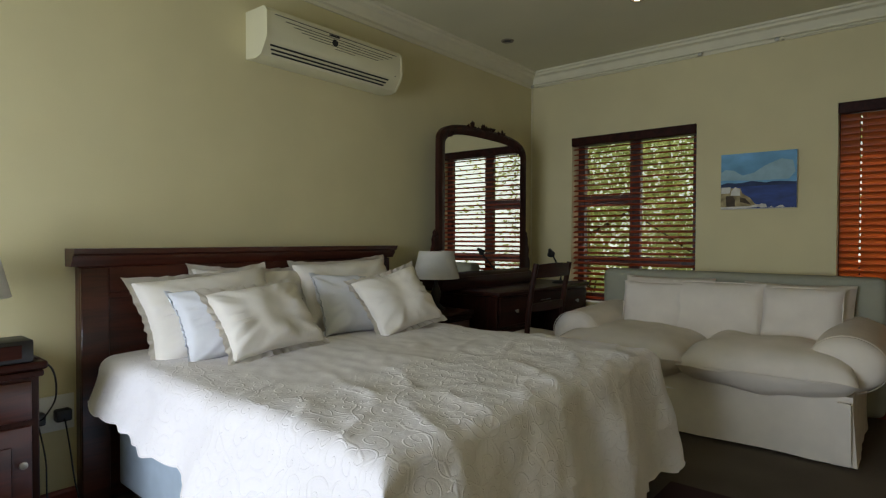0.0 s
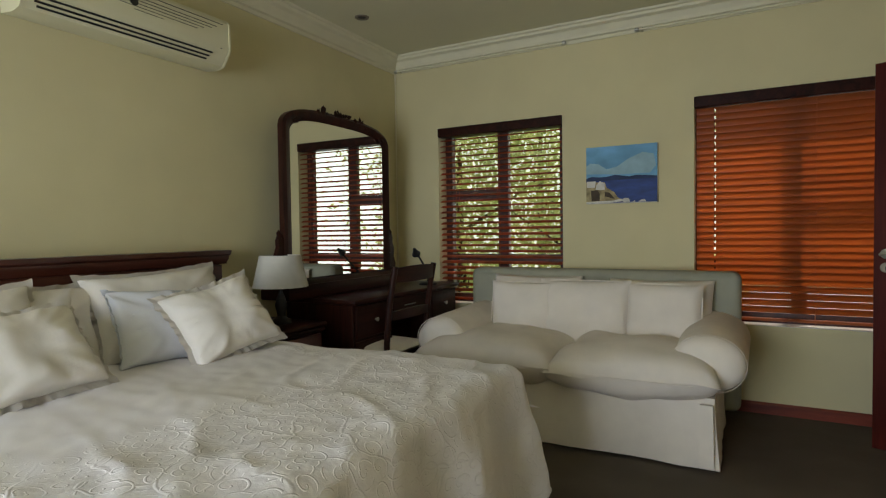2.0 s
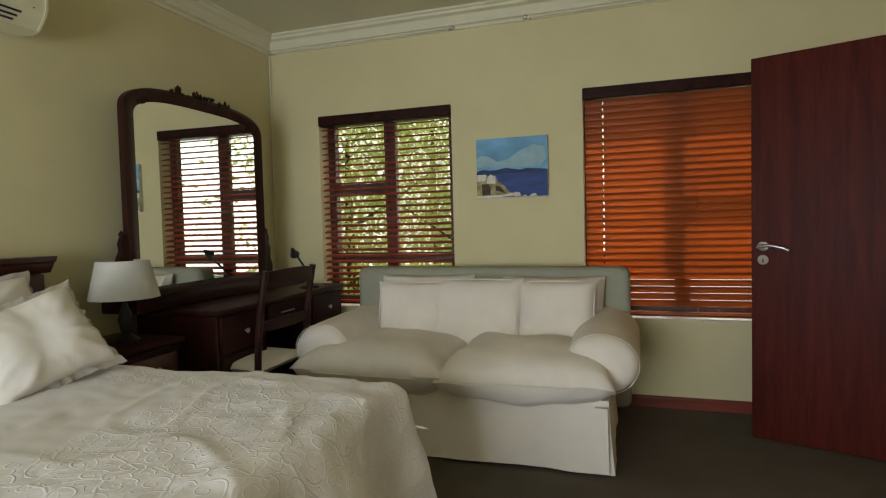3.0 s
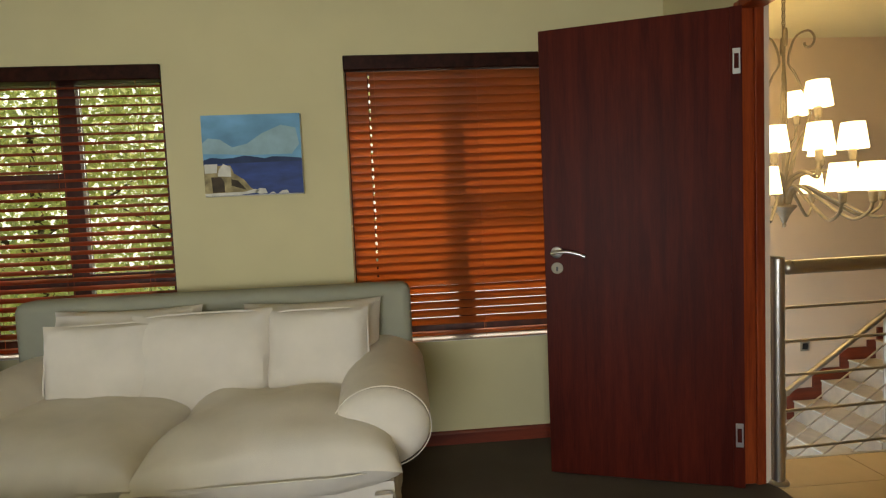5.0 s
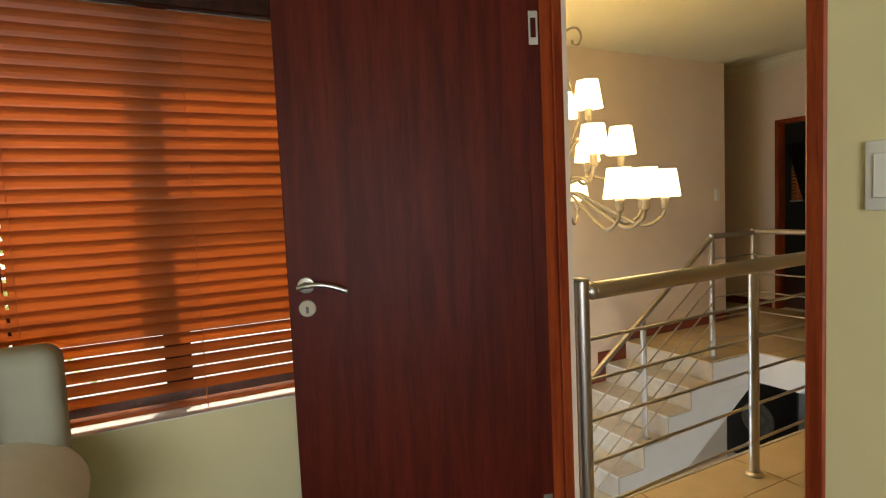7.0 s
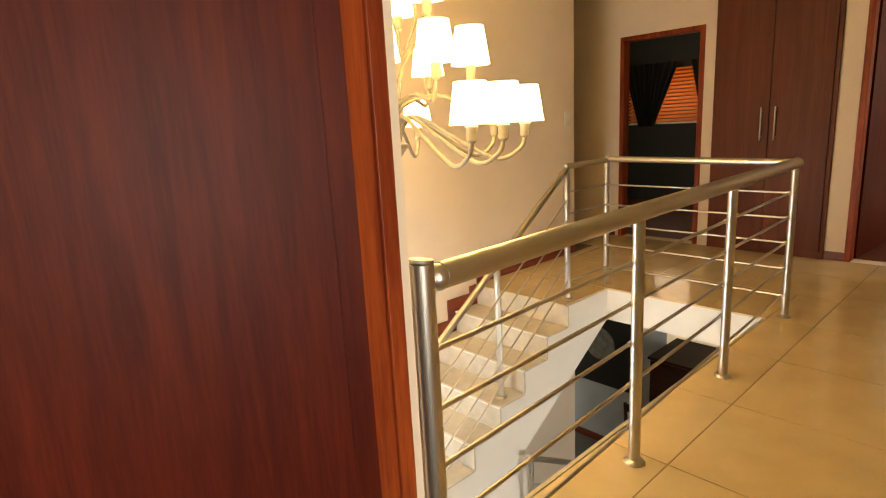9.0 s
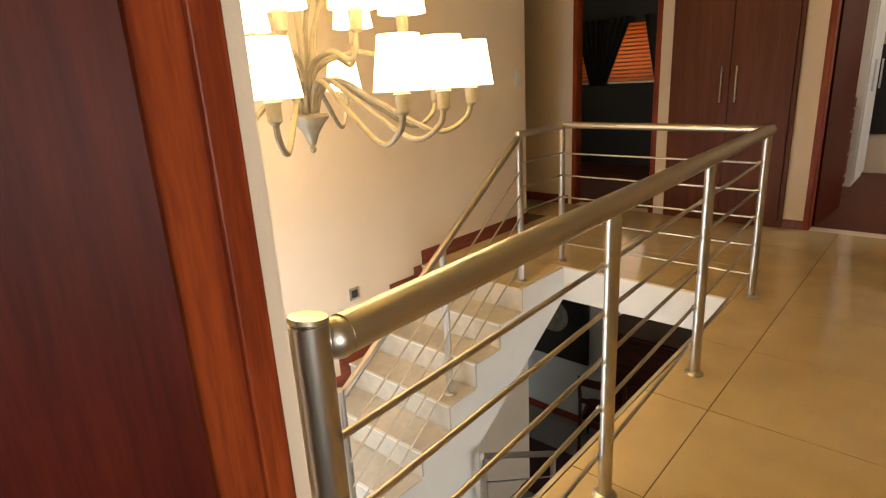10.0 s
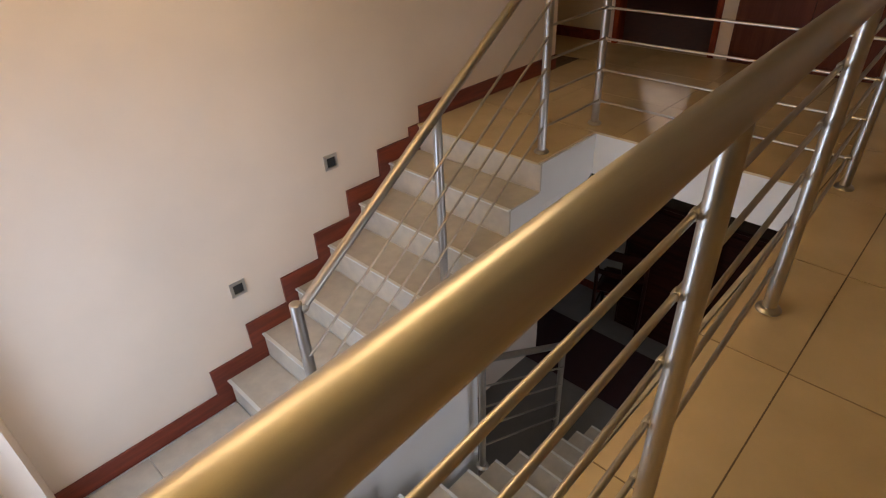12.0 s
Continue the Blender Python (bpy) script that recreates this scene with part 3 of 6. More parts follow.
def sofa():
    s = thing("sofa", (-1.27, 4.3, 0), "cream linen two-seat sofa with loose cushions and rolled arms", "sofa")
    part("back", boxed(-2.15, -0.35, 4.70, 4.88, 0.06, 0.918, 0.05, 4), LINEN_GREY, s, "grey-green linen sofa back")
    # skirted base: a loose cover hanging to the floor, with soft folds and an uneven hem
    bm = bmesh.new()
    path = [(-2.08, 4.66), (-2.08, 3.88), (-0.45, 3.88), (-0.45, 4.66)]
    pts = []
    for (ax, ay), (bx, by) in zip(path, path[1:]):
        n = 70 if abs(bx - ax) > 1 else 30
        for i in range(n):
            pts.append((ax + (bx - ax) * i / n, ay + (by - ay) * i / n))
    pts.append(path[-1])
    rows = []
    for k in range(10):
        f = k / 9
        z = 0.36 - 0.345 * f
        row = []
        for px, py in pts:
            w = (noise.noise(Vector((px * 3.1, py * 3.1, z * 1.5))) * 0.022 + noise.noise(Vector((px * 9.0, py * 9.0, z * 2.0))) * 0.008) * (0.25 + 0.75 * f)
            flare = 0.02 * f ** 1.5
            cx = px + 1.265
            row.append(bm.verts.new((px + math.copysign(flare, cx) * (abs(cx) > 0.75) + w * (0.8 if abs(cx) > 0.8 else 0.2), py - flare * (py < 3.9) + w * (py < 3.9), z + (noise.noise(Vector((px * 2.5, py * 2.5, 7))) * 0.014 if k == 9 else 0))))
        rows.append(row)
    for a, b in zip(rows, rows[1:]):
        for i in range(len(pts)):
            j = (i + 1) % len(pts)
            bm.faces.new((a[i], b[i], b[j], a[j]))
    bm.faces.new(rows[0])
    bm.faces.new(rows[-1][::-1])
    bmesh.ops.recalc_face_normals(bm, faces=bm.faces)
    part("skirt", bm, LINEN, s)
    for x in (-2.045, -0.485):
        part("pleat", prism([(x - 0.028, 0.335), (x + 0.03, 0.335), (x + 0.035, 0.03), (x - 0.036, 0.03)], "y", 3.838, 3.862), LINEN, s)
    for x, seed in ((-1.66, 1), (-0.86, 2)):
        c = part("seat_cushion", move(cushion(0.86, 0.94, 0.30, 24, 3.2, 0.006, 0.016, seed), pose(x, 4.235, 0.43, -1, 0, 1.5 if seed == 2 else -1)), LINEN, s)
        ring = [(math.copysign(abs(math.cos(t)) ** 0.35, math.cos(t)) * 0.425, math.copysign(abs(math.sin(t)) ** 0.35, math.sin(t)) * 0.466, 0.002) for t in [2 * math.pi * i / 56 for i in range(57)]]
        part("piping", move(tube(ring, 0.0035, 6), pose(x, 4.235, 0.425, -1, 0, 0)), LINEN, c)
    for x, z, w, tilt, seed in ((-1.61, 0.645, 0.64, 0, 5), (-0.80, 0.635, 0.62, 0, 6)):
        part("back_cushion", move(cushion(w, 0.48, 0.2, 16, 4, 0, 0.008, seed), pose(x, 4.60, z, 78, 0, 0)), LINEN, s)
    for side, x in ((-1, -2.015), (1, -0.485)):
        bm = bmesh.new()
        rings = []
        for k in range(15):
            t = k / 14
            y = 4.00 + 0.73 * t
            puff = 1 - 0.06 * (1 - t) ** 6
            ring = []
            for i in range(28):
                a = 2 * math.pi * i / 28
                r = 0.168 * puff * (1 + 0.03 * noise.noise(Vector((math.cos(a) * 1.3, math.sin(a) * 1.3, y * 2 + x))))
                ring.append(bm.verts.new((x + r * math.cos(a) * 1.08, y, 0.505 + 0.02 * t + r * math.sin(a) * 0.92)))
            rings.append(ring)
        for a, b in zip(rings, rings[1:]):
            for i in range(28):
                j = (i + 1) % 28
                bm.faces.new((a[i], b[i], b[j], a[j]))
        # rounded front face
        prev = rings[0]
        for f, dy in ((0.94, -0.028), (0.78, -0.055), (0.45, -0.072)):
            cur = [bm.verts.new((x + (v.co.x - x) * f, 4.00 + dy, 0.505 + (v.co.z - 0.505) * f)) for v in rings[0]]
            for i in range(28):
                j = (i + 1) % 28
                bm.faces.new((prev[i], prev[j], cur[j], cur[i]))
            prev = cur
        bm.faces.new(prev)
        bm.faces.new(rings[-1][::-1])
        bmesh.ops.recalc_face_normals(bm, faces=bm.faces)
        arm = part("arm", bm, LINEN, s)
        seam = [(x + 0.174 * math.cos(a), 3.985, 0.505 + 0.148 * math.sin(a)) for a in [2 * math.pi * i / 40 for i in range(41)]]
        part("piping", tube(seam, 0.0018, 6), LINEN, arm)
        part("arm_panel", boxed(x - 0.075 - 0.03 * side, x + 0.075 - 0.03 * side, 4.02, 4.72, 0.04, 0.46, 0.03, 3), LINEN, s)
    for fx in (-2.0, -0.50):
        part("foot", boxed(fx - 0.045, fx + 0.045, 3.895, 3.985, 0.0, 0.05, 0.006, 1), LINEN, s)
    return s


sofa()
for x, y, z, turn, seed, w in ((-1.24, 4.45, 0.655, 2, 11, 0.58), (-1.63, 4.425, 0.635, 4, 12, 0.46), (-0.76, 4.45, 0.645, -3, 13, 0.44)):
    c = thing("throw_cushion", (x, y, 0.53), "square cream linen cushion leaning on the sofa back", "cushion", "sofa cushions")
    part("cover", move(cushion(w, 0.44, 0.15, 16, 3, 0, 0.010, seed), pose(x, y, z, 76, 0, turn)), LINEN, c)
    ring = [(math.copysign(abs(math.cos(t)) ** 0.3, math.cos(t)) * w * 0.487, math.copysign(abs(math.sin(t)) ** 0.3, math.sin(t)) * 0.215, 0) for t in [2 * math.pi * i / 48 for i in range(49)]]
    part("piping", move(tube(ring, 0.004, 6), pose(x, y, z, 76, 0, turn)), LINEN, c)


# ---- bed ----
BED = (-2.88, -1.19, 1.36, 2.98, 0.645)        # head, foot, near side, far side, top


def bedspread_material():
    """Cream cotton with raised scrolling embroidery."""
    m = material("embroidered_bedspread", (0.86, 0.825, 0.84), 0.85, noise_scale=5, noise_amount=0.03, big_scale=1.2, big_amount=0.03)
    n, l = m.node_tree.nodes, m.node_tree.links
    co = n.new("ShaderNodeTexCoord")
    warp = n.new("ShaderNodeTexNoise")
    warp.inputs["Scale"].default_value = 5
    l.new(co.outputs["UV"], warp.inputs["Vector"])
    mixv = n.new("ShaderNodeVectorMath")
    mixv.operation = "MULTIPLY_ADD"
    mixv.inputs[1].default_value = (0.06, 0.06, 0)
    l.new(warp.outputs[1], mixv.inputs[0])
    l.new(co.outputs["UV"], mixv.inputs[2])
    v = n.new("ShaderNodeTexVoronoi")
    v.voronoi_dimensions = "2D"
    v.inputs["Scale"].default_value, v.inputs["Randomness"].default_value = 15.0, 1.0
    l.new(mixv.outputs[0], v.inputs["Vector"])
    d = n.new("ShaderNodeVectorMath")
    d.operation = "SUBTRACT"
    l.new(mixv.outputs[0], d.inputs[0])
    l.new(v.outputs["Position"], d.inputs[1])
    sep = n.new("ShaderNodeSeparateXYZ")
    l.new(d.outputs[0], sep.inputs[0])
    at = n.new("ShaderNodeMath")
    at.operation = "ARCTAN2"
    l.new(sep.outputs[1], at.inputs[0])
    l.new(sep.outputs[0], at.inputs[1])
    ma = n.new("ShaderNodeMath")
    ma.operation = "MULTIPLY_ADD"
    ma.inputs[1].default_value = 190.0
    ln = n.new("ShaderNodeVectorMath")
    ln.operation = "LENGTH"
    l.new(d.outputs[0], ln.inputs[0])
    l.new(ln.outputs["Value"], ma.inputs[0])
    l.new(at.outputs[0], ma.inputs[2])
    si = n.new("ShaderNodeMath")
    si.operation = "SINE"
    l.new(ma.outputs[0], si.inputs[0])
    r = n.new("ShaderNodeMapRange")
    r.interpolation_type = "SMOOTHSTEP"
    r.inputs["From Min"].default_value, r.inputs["From Max"].default_value = 0.80, 1.0
    l.new(si.outputs[0], r.inputs[0])
    # long stems that wander between the scrolls
    stem = n.new("ShaderNodeTexVoronoi")
    stem.voronoi_dimensions, stem.feature = "2D", "DISTANCE_TO_EDGE"
    stem.inputs["Scale"].default_value = 6.5
    wide = n.new("ShaderNodeVectorMath")
    wide.operation = "MULTIPLY_ADD"
    wide.inputs[1].default_value = (0.16, 0.16, 0)
    l.new(warp.outputs[1], wide.inputs[0])
    l.new(co.outputs["UV"], wide.inputs[2])
    l.new(wide.outputs[0], stem.inputs["Vector"])
    stems = n.new("ShaderNodeMapRange")
    stems.interpolation_type = "SMOOTHSTEP"
    stems.inputs["From Min"].default_value, stems.inputs["From Max"].default_value = 0.045, 0.0
    stems.inputs["To Max"].default_value = 0.55
    l.new(stem.outputs["Distance"], stems.inputs[0])
    line = n.new("ShaderNodeMath")
    line.operation = "MAXIMUM"
    l.new(r.outputs[0], line.inputs[0])
    l.new(stems.outputs[0], line.inputs[1])
    # the embroidery fills a broad border and leaves the head of the cloth plain
    uvw = n.new("ShaderNodeSeparateXYZ")
    l.new(co.outputs["UV"], uvw.inputs[0])
    border = None
    for axis, lo, hi in ((0, BED[1] - 0.62, BED[1] - 0.48), (1, BED[2] + 0.22, BED[2] + 0.10), (1, BED[3] - 0.22, BED[3] - 0.10)):
        b = n.new("ShaderNodeMapRange")
        b.inputs["From Min"].default_value, b.inputs["From Max"].default_value = lo, hi
        l.new(uvw.outputs[axis], b.inputs[0])
        if border is not None:
            mx = n.new("ShaderNodeMath")
            mx.operation = "MAXIMUM"
            l.new(border, mx.inputs[0])
            l.new(b.outputs[0], mx.inputs[1])
            border = mx.outputs[0]
        else:
            border = b.outputs[0]
    stitch = n.new("ShaderNodeMath")
    stitch.operation = "MULTIPLY"
    l.new(border, stitch.inputs[0])
    l.new(line.outputs[0], stitch.inputs[1])
    pucker = n.new("ShaderNodeTexNoise")
    pucker.inputs["Scale"].default_value, pucker.inputs["Detail"].default_value = 16, 3
    l.new(co.outputs["UV"], pucker.inputs["Vector"])
    pk = n.new("ShaderNodeMath")
    pk.operation = "MULTIPLY"
    l.new(border, pk.inputs[0])
    l.new(pucker.outputs[0], pk.inputs[1])
    both = n.new("ShaderNodeMath")
    both.operation = "MULTIPLY_ADD"
    both.inputs[1].default_value = 2.2
    l.new(pk.outputs[0], both.inputs[0])
    l.new(stitch.outputs[0], both.inputs[2])
    weave = n.new("ShaderNodeTexNoise")
    weave.inputs["Scale"].default_value = 260
    l.new(co.outputs["UV"], weave.inputs["Vector"])
    tot = n.new("ShaderNodeMath")
    tot.operation = "MULTIPLY_ADD"
    tot.inputs[1].default_value = 0.12
    l.new(weave.outputs[0], tot.inputs[0])
    l.new(both.outputs[0], tot.inputs[2])
    k = n.new("ShaderNodeBump")
    k.inputs["Strength"].default_value, k.inputs["Distance"].default_value = 0.42, 0.006
    l.new(tot.outputs[0], k.inputs["Height"])
    l.new(k.outputs[0], n["Principled BSDF"].inputs["Normal"])
    return m




def drape(bm, u, v):
    """Where a point of the flat cloth, u along the bed and v across it, comes to lie."""
    x0, x1, y0, y1, top = BED
    ex, ey0, ey1 = max(u - x1, 0), max(y0 - v, 0), max(v - y1, 0)
    x, y, z = min(u, x1), min(max(v, y0), y1), top
    z += 0.010 * noise.noise(Vector((u * 2.2, v * 2.2, 0))) + 0.005 * noise.noise(Vector((u * 5 + v * 2, v * 6, 3))) + 0.004 * noise.noise(Vector((u * 12 + v * 5, v * 14, 6)))
    near_foot = min(max((u - x1 + 0.95) / 0.6, 0.0), 1.0)
    ridge = 1 - abs(noise.noise(Vector((u * 3.2 + v * 2.4 + 4, v * 1.6 - u * 2.2, 8)))) * 2.2
    z += near_foot * (0.011 * max(ridge, 0) ** 3 + 0.007 * noise.noise(Vector((u * 9, v * 7, 2))))
    r = 0.07
    drop, out = 0.0, Vector((0, 0, 0))
    for e, way in ((ex, Vector((1, 0, 0))), (ey0, Vector((0, -1, 0))), (ey1, Vector((0, 1, 0)))):
        if e <= 0:
            continue
        a = min(e / r, math.pi / 2)
        d = r * (1 - math.cos(a)) + max(e - r * math.pi / 2, 0) * 0.975
        o = r * math.sin(a) + max(e - r * math.pi / 2, 0) * (0.36 if way.y < 0 else 0.19)
        along = v if way.x else u
        fold = 0.030 * math.sin(along * 13 + 2.0 * noise.noise(Vector((along * 1.5, 1, 0)))) * min(e / 0.35, 1) ** 1.5
        fold += 0.022 * noise.noise(Vector((along * 4, e * 2, 5))) * min(e / 0.2, 1)
        fold += 0.010 * noise.noise(Vector((along * 11 + e * 3, e * 7, 9))) * min(e / 0.12, 1)
        out += way * (o + fold)
        drop = math.hypot(drop, d)
    return Vector((x, y, z - drop)) + out


def bed():
    x0, x1, y0, y1, top = BED
    b = thing("bed", (-2.0, 2.1, 0), "double bed with dark mahogany headboard and white embroidered spread", "bed")
    head = part("headboard", boxed(-2.985, -2.93, 1.25, 3.07, 0.0, 1.025, 0.004, 1), HEAD_WOOD, b, "dark mahogany panelled headboard")
    part("cap", prism([(-2.992, 1.025), (-2.918, 1.025), (-2.912, 1.04), (-2.90, 1.052), (-2.895, 1.07), (-2.878, 1.08), (-2.872, 1.102), (-2.992, 1.102)], "y", 1.215, 3.105), HEAD_WOOD, head)
    for a, c in ((1.25, 1.36), (2.96, 3.07)):
        part("stile", boxed(-2.932, -2.912, a, c, 0.0, 1.02, 0.004, 1), HEAD_WOOD, head)
    part("rail", boxed(-2.932, -2.915, 1.36, 2.96, 0.91, 1.02, 0.004, 1), HEAD_WOOD, head)
    part("panel_bead", boxed(-2.932, -2.92, 1.36, 2.96, 0.885, 0.908, 0.004, 1), HEAD_WOOD, head)
    part("base", boxed(x0, x1 - 0.02, y0 + 0.02, y1 - 0.02, 0.07, 0.33, 0.015, 2), VALANCE, b, "pale blue fabric bed base")
    part("mattress", boxed(x0, x1 - 0.015, y0 + 0.015, y1 - 0.015, 0.33, top - 0.02, 0.05, 4), PILLOW_WHITE, b)
    for fx in (x0 + 0.1, x1 - 0.15):
        for fy in (y0 + 0.1, y1 - 0.1):
            part("leg", lathe([(0.03, 0), (0.035, 0.02), (0.035, 0.07)], 12, (fx, fy, 0)), BLACK, b)
    return b


def bedspread():
    x0, x1, y0, y1, top = BED
    bm = bmesh.new()
    uv = bm.loops.layers.uv.new("cloth")
    us = np.linspace(x0 + 0.02, x1 + 0.57, 190)
    vs = np.linspace(y0 - 0.30, y1 + 0.46, 200)
    grid = []
    for i, u in enumerate(us):
        row = []
        for j, v in enumerate(vs):
            uu = u
            vv = v
            # scalloped hem
            if i == len(us) - 1:
                uu += 0.012 * abs(math.sin(v * 26))
            if j in (0, len(vs) - 1):
                vv += (0.012 if j else -0.012) * abs(math.sin(u * 26))
            # corners of the cloth are rounded off
            ex, ey = max(u - x1, 0), max(y0 - v, v - y1, 0)
            if ex > 0 and ey > 0:
                ly = 0.30 if v < y0 else 0.46
                k = max(ex / 0.57, ey / ly) / math.hypot(ex / 0.57, ey / ly)
                uu, vv = x1 + ex * k, (y0 - ey * k if v < y0 else y1 + ey * k)
            if vv < y0:                             # the cloth hangs further down towards the foot
                vv = y0 - (y0 - vv) * (0.72 + 0.5 * min((u - x0) / (x1 - x0), 1.0))
            row.append(bm.verts.new(drape(bm, uu, vv)))
        grid.append(row)
    for i in range(len(us) - 1):
        for j in range(len(vs) - 1):
            f = bm.faces.new((grid[i][j], grid[i + 1][j], grid[i + 1][j + 1], grid[i][j + 1]))
            for lp, (a, c) in zip(f.loops, ((i, j), (i + 1, j), (i + 1, j + 1), (i, j + 1))):
                lp[uv].uv = (us[a], vs[c])
    rim = [v.co for v in [row[0] for row in grid] + grid[-1][1:] + [row[-1] for row in grid[-2::-1]]]
    bm.normal_update()
    rim = [p.copy() for p in rim]
    bmesh.ops.solidify(bm, geom=bm.faces[:], thickness=0.006)
    bmesh.ops.recalc_face_normals(bm, faces=bm.faces)
    cloth = bedspread_material()
    ob = part("bedspread", bm, cloth)
    part("hem", tube(rim, 0.0035, 6), cloth, ob, "stitched scalloped hem")
    return tagged(ob, "white cotton bedspread with raised scroll embroidery draped over the bed", "bedspread")


def pillow(place, size, m, mat, label, frill=0.0, seed=0):
    p = thing("pillow", place, label, "pillow", "pillows on the bed")
    mm = Matrix.Translation(place) @ m
    part("cover", move(cushion(size[0], size[1], size[2], 34, 2.6, 0.0, 0.011, seed, 0.10, 0.016), mm), mat, p)
    if frill:
        bm = bmesh.new()
        n = 160
        loops = []
        for k, (f, amp) in enumerate(((0.97, 0.0), (1.0, 0.003), (1.0, 0.006))):
            row = []
            for i in range(n):
                t = 2 * math.pi * i / n
                c, s = math.cos(t), math.sin(t)
                q = max(abs(c), abs(s))
                px, py = c / q, s / q
                if abs(px) > abs(py):
                    px *= 1 - 0.10 * (1 - py * py)
                else:
                    py *= 1 - 0.10 * (1 - px * px)
                ex = frill * k / 2
                z = amp * (math.sin(i * 1.35 + seed) + 2.2 * noise.noise(Vector((px * 9, py * 9, seed)))) + 0.008 * noise.noise(Vector((px * 4, py * 4, seed)))
                scal = 0.002 * abs(math.sin(i * 0.6)) if k == 2 else 0
                row.append(bm.verts.new((px * (size[0] / 2 * f * 0.985 + ex + scal), py * (size[1] / 2 * f * 0.985 + ex + scal), z)))
            loops.append(row)
        for a, b in zip(loops, loops[1:]):
            for i in range(n):
                j = (i + 1) % n
                bm.faces.new((a[i], a[j], b[j], b[i]))
        bmesh.ops.solidify(bm, geom=bm.faces[:], thickness=0.003)
        bmesh.ops.recalc_face_normals(bm, faces=bm.faces)
        part("frill", move(bm, mm), mat, p, "frilled hem")
    return p


bed()
bedspread()


def leaning(tilt, turn=0, spin=0):
    """A pillow's pose: its width along y, leaning back on the headboard by tilt degrees from upright."""
    return pose(0, 0, 0, 0, 0, 90 + turn) @ pose(0, 0, 0, 90 - tilt, 0, 0) @ pose(0, 0, 0, 0, 0, spin)


pillow((-2.79, 1.99, 0.805), (0.62, 0.39, 0.18), leaning(18, 0, -3), PILLOW_CREAM, "large cream cotton pillow against the headboard", 0.025, 7)
pillow((-2.68, 1.72, 0.80), (0.66, 0.40, 0.20), leaning(26, 2, 4), PILLOW_CREAM, "large cream cotton pillow with a loose hem against another", 0.03, 1)
pillow((-2.77, 2.60, 0.825), (0.70, 0.41, 0.20), leaning(22, 0, 2), PILLOW_CREAM, "large cream cotton pillow against the headboard", 0.025, 2)
pillow((-2.55, 1.74, 0.775), (0.52, 0.34, 0.16), leaning(33, 3), PILLOW_WHITE, "plain white cotton pillow leaning on a larger one", 0.01, 3)
pillow((-2.60, 2.50, 0.785), (0.48, 0.36, 0.16), leaning(30, -4, -4), PILLOW_WHITE, "plain white cotton pillow leaning on a larger one", 0.01, 4)
pillow((-2.43, 1.83, 0.79), (0.49, 0.34, 0.16), leaning(38, 4, 3), PILLOW_CREAM, "cream cushion with a frilled lace edge", 0.03, 5)
pillow((-2.43, 2.66, 0.80), (0.47, 0.36, 0.16), leaning(34, -8, 12), PILLOW_CREAM, "cream cushion with a frilled lace edge", 0.03, 6)

# ---- stairs ----
ORIGIN[0] = LANDING
EDGE = 5.47                                   # open side of the upper flight


def flight(name, first_x, top_z, steps, way, ya, yb, label, soffit):
    """Solid white flight with a tiled tread and riser on each step; way is -1 when it goes down towards minus x."""
    f = thing(name, (first_x, (ya + yb) / 2, top_z - steps * RISE), label, "stairs")
    prof = [(first_x, top_z - 0.012)]
    for k in range(steps):
        x = first_x + way * GOING * k
        prof += [(x, top_z - RISE * (k + 1) - 0.012), (x + way * GOING, top_z - RISE * (k + 1) - 0.012)]
    xe, ze = prof[-1]
    if way < 0:
        prof += [(xe, -2.749), (3.22, -2.749), (3.22, -0.885), (4.22, -0.2505), (first_x, -0.2505)]        # a white wall below, then the sloping soffit up to the landing
    else:
        prof += [(xe, ze - soffit), (first_x, top_z - soffit - 0.08)]
    part("string", prism(prof, "y", ya, yb), WHITE_PAINT, f, "white painted concrete side", False)
    for k in range(steps):
        x, z = first_x + way * GOING * k, top_z - RISE * k
        a, b = sorted((x + way * 0.002, x + way * 0.014))
        part("riser", boxed(a, b, ya - 0.004, yb - 0.002, z - RISE + 0.001, z - 0.012), STEP_TILE, f, smooth=False)
        a, b = sorted((x + way * 0.0145, x + way * (GOING + 0.022)))
        part("tread", boxed(a, b, ya - 0.006, yb - 0.002, z - RISE - 0.011, z - RISE, 0.002, 1), STEP_TILE, f)
        a, b = sorted((x + way * (GOING + 0.006), x + way * (GOING + 0.024)))
        part("nosing", boxed(a, b, ya - 0.007, yb - 0.003, z - RISE - 0.006, z - RISE + 0.0025), WHITE_PLASTIC, f, "pale tile edge strip", False)
    return f


flight("upper_flight", TOP_X, 0.0, 6, -1, EDGE, YS, "upper stair flight with cream tiled steps", 0.20)
flight("lower_flight", 2.25, -1.12, 9, 1, 4.42, 5.36, "lower stair flight with cream tiled steps", 0.22)
structure("half_landing", boxed(XO + 0.0905, 2.225, 4.42, YS, -1.30, -1.132), WHITE_PAINT, "white slab of the half landing", "floor")
hl = bmesh.new()
for i in range(2):
    for j in range(4):
        box(hl, XO + 0.093 + 0.48 * i, XO + 0.57 + 0.48 * i, 4.422 + 0.477 * j, 4.895 + 0.477 * j, -1.1315, -1.12, 0.002, 1)
structure("half_landing_tiles", hl, STEP_TILE, "cream tiles of the half landing", "floor")
last = boxed(TOP_X - 6 * GOING + 0.002 - 0.012, TOP_X - 6 * GOING + 0.002, EDGE - 0.004, YS - 0.002, -1.12, -0.9715)
structure("last_riser", last, STEP_TILE, "cream tiled lowest riser of the upper flight", "stairs")

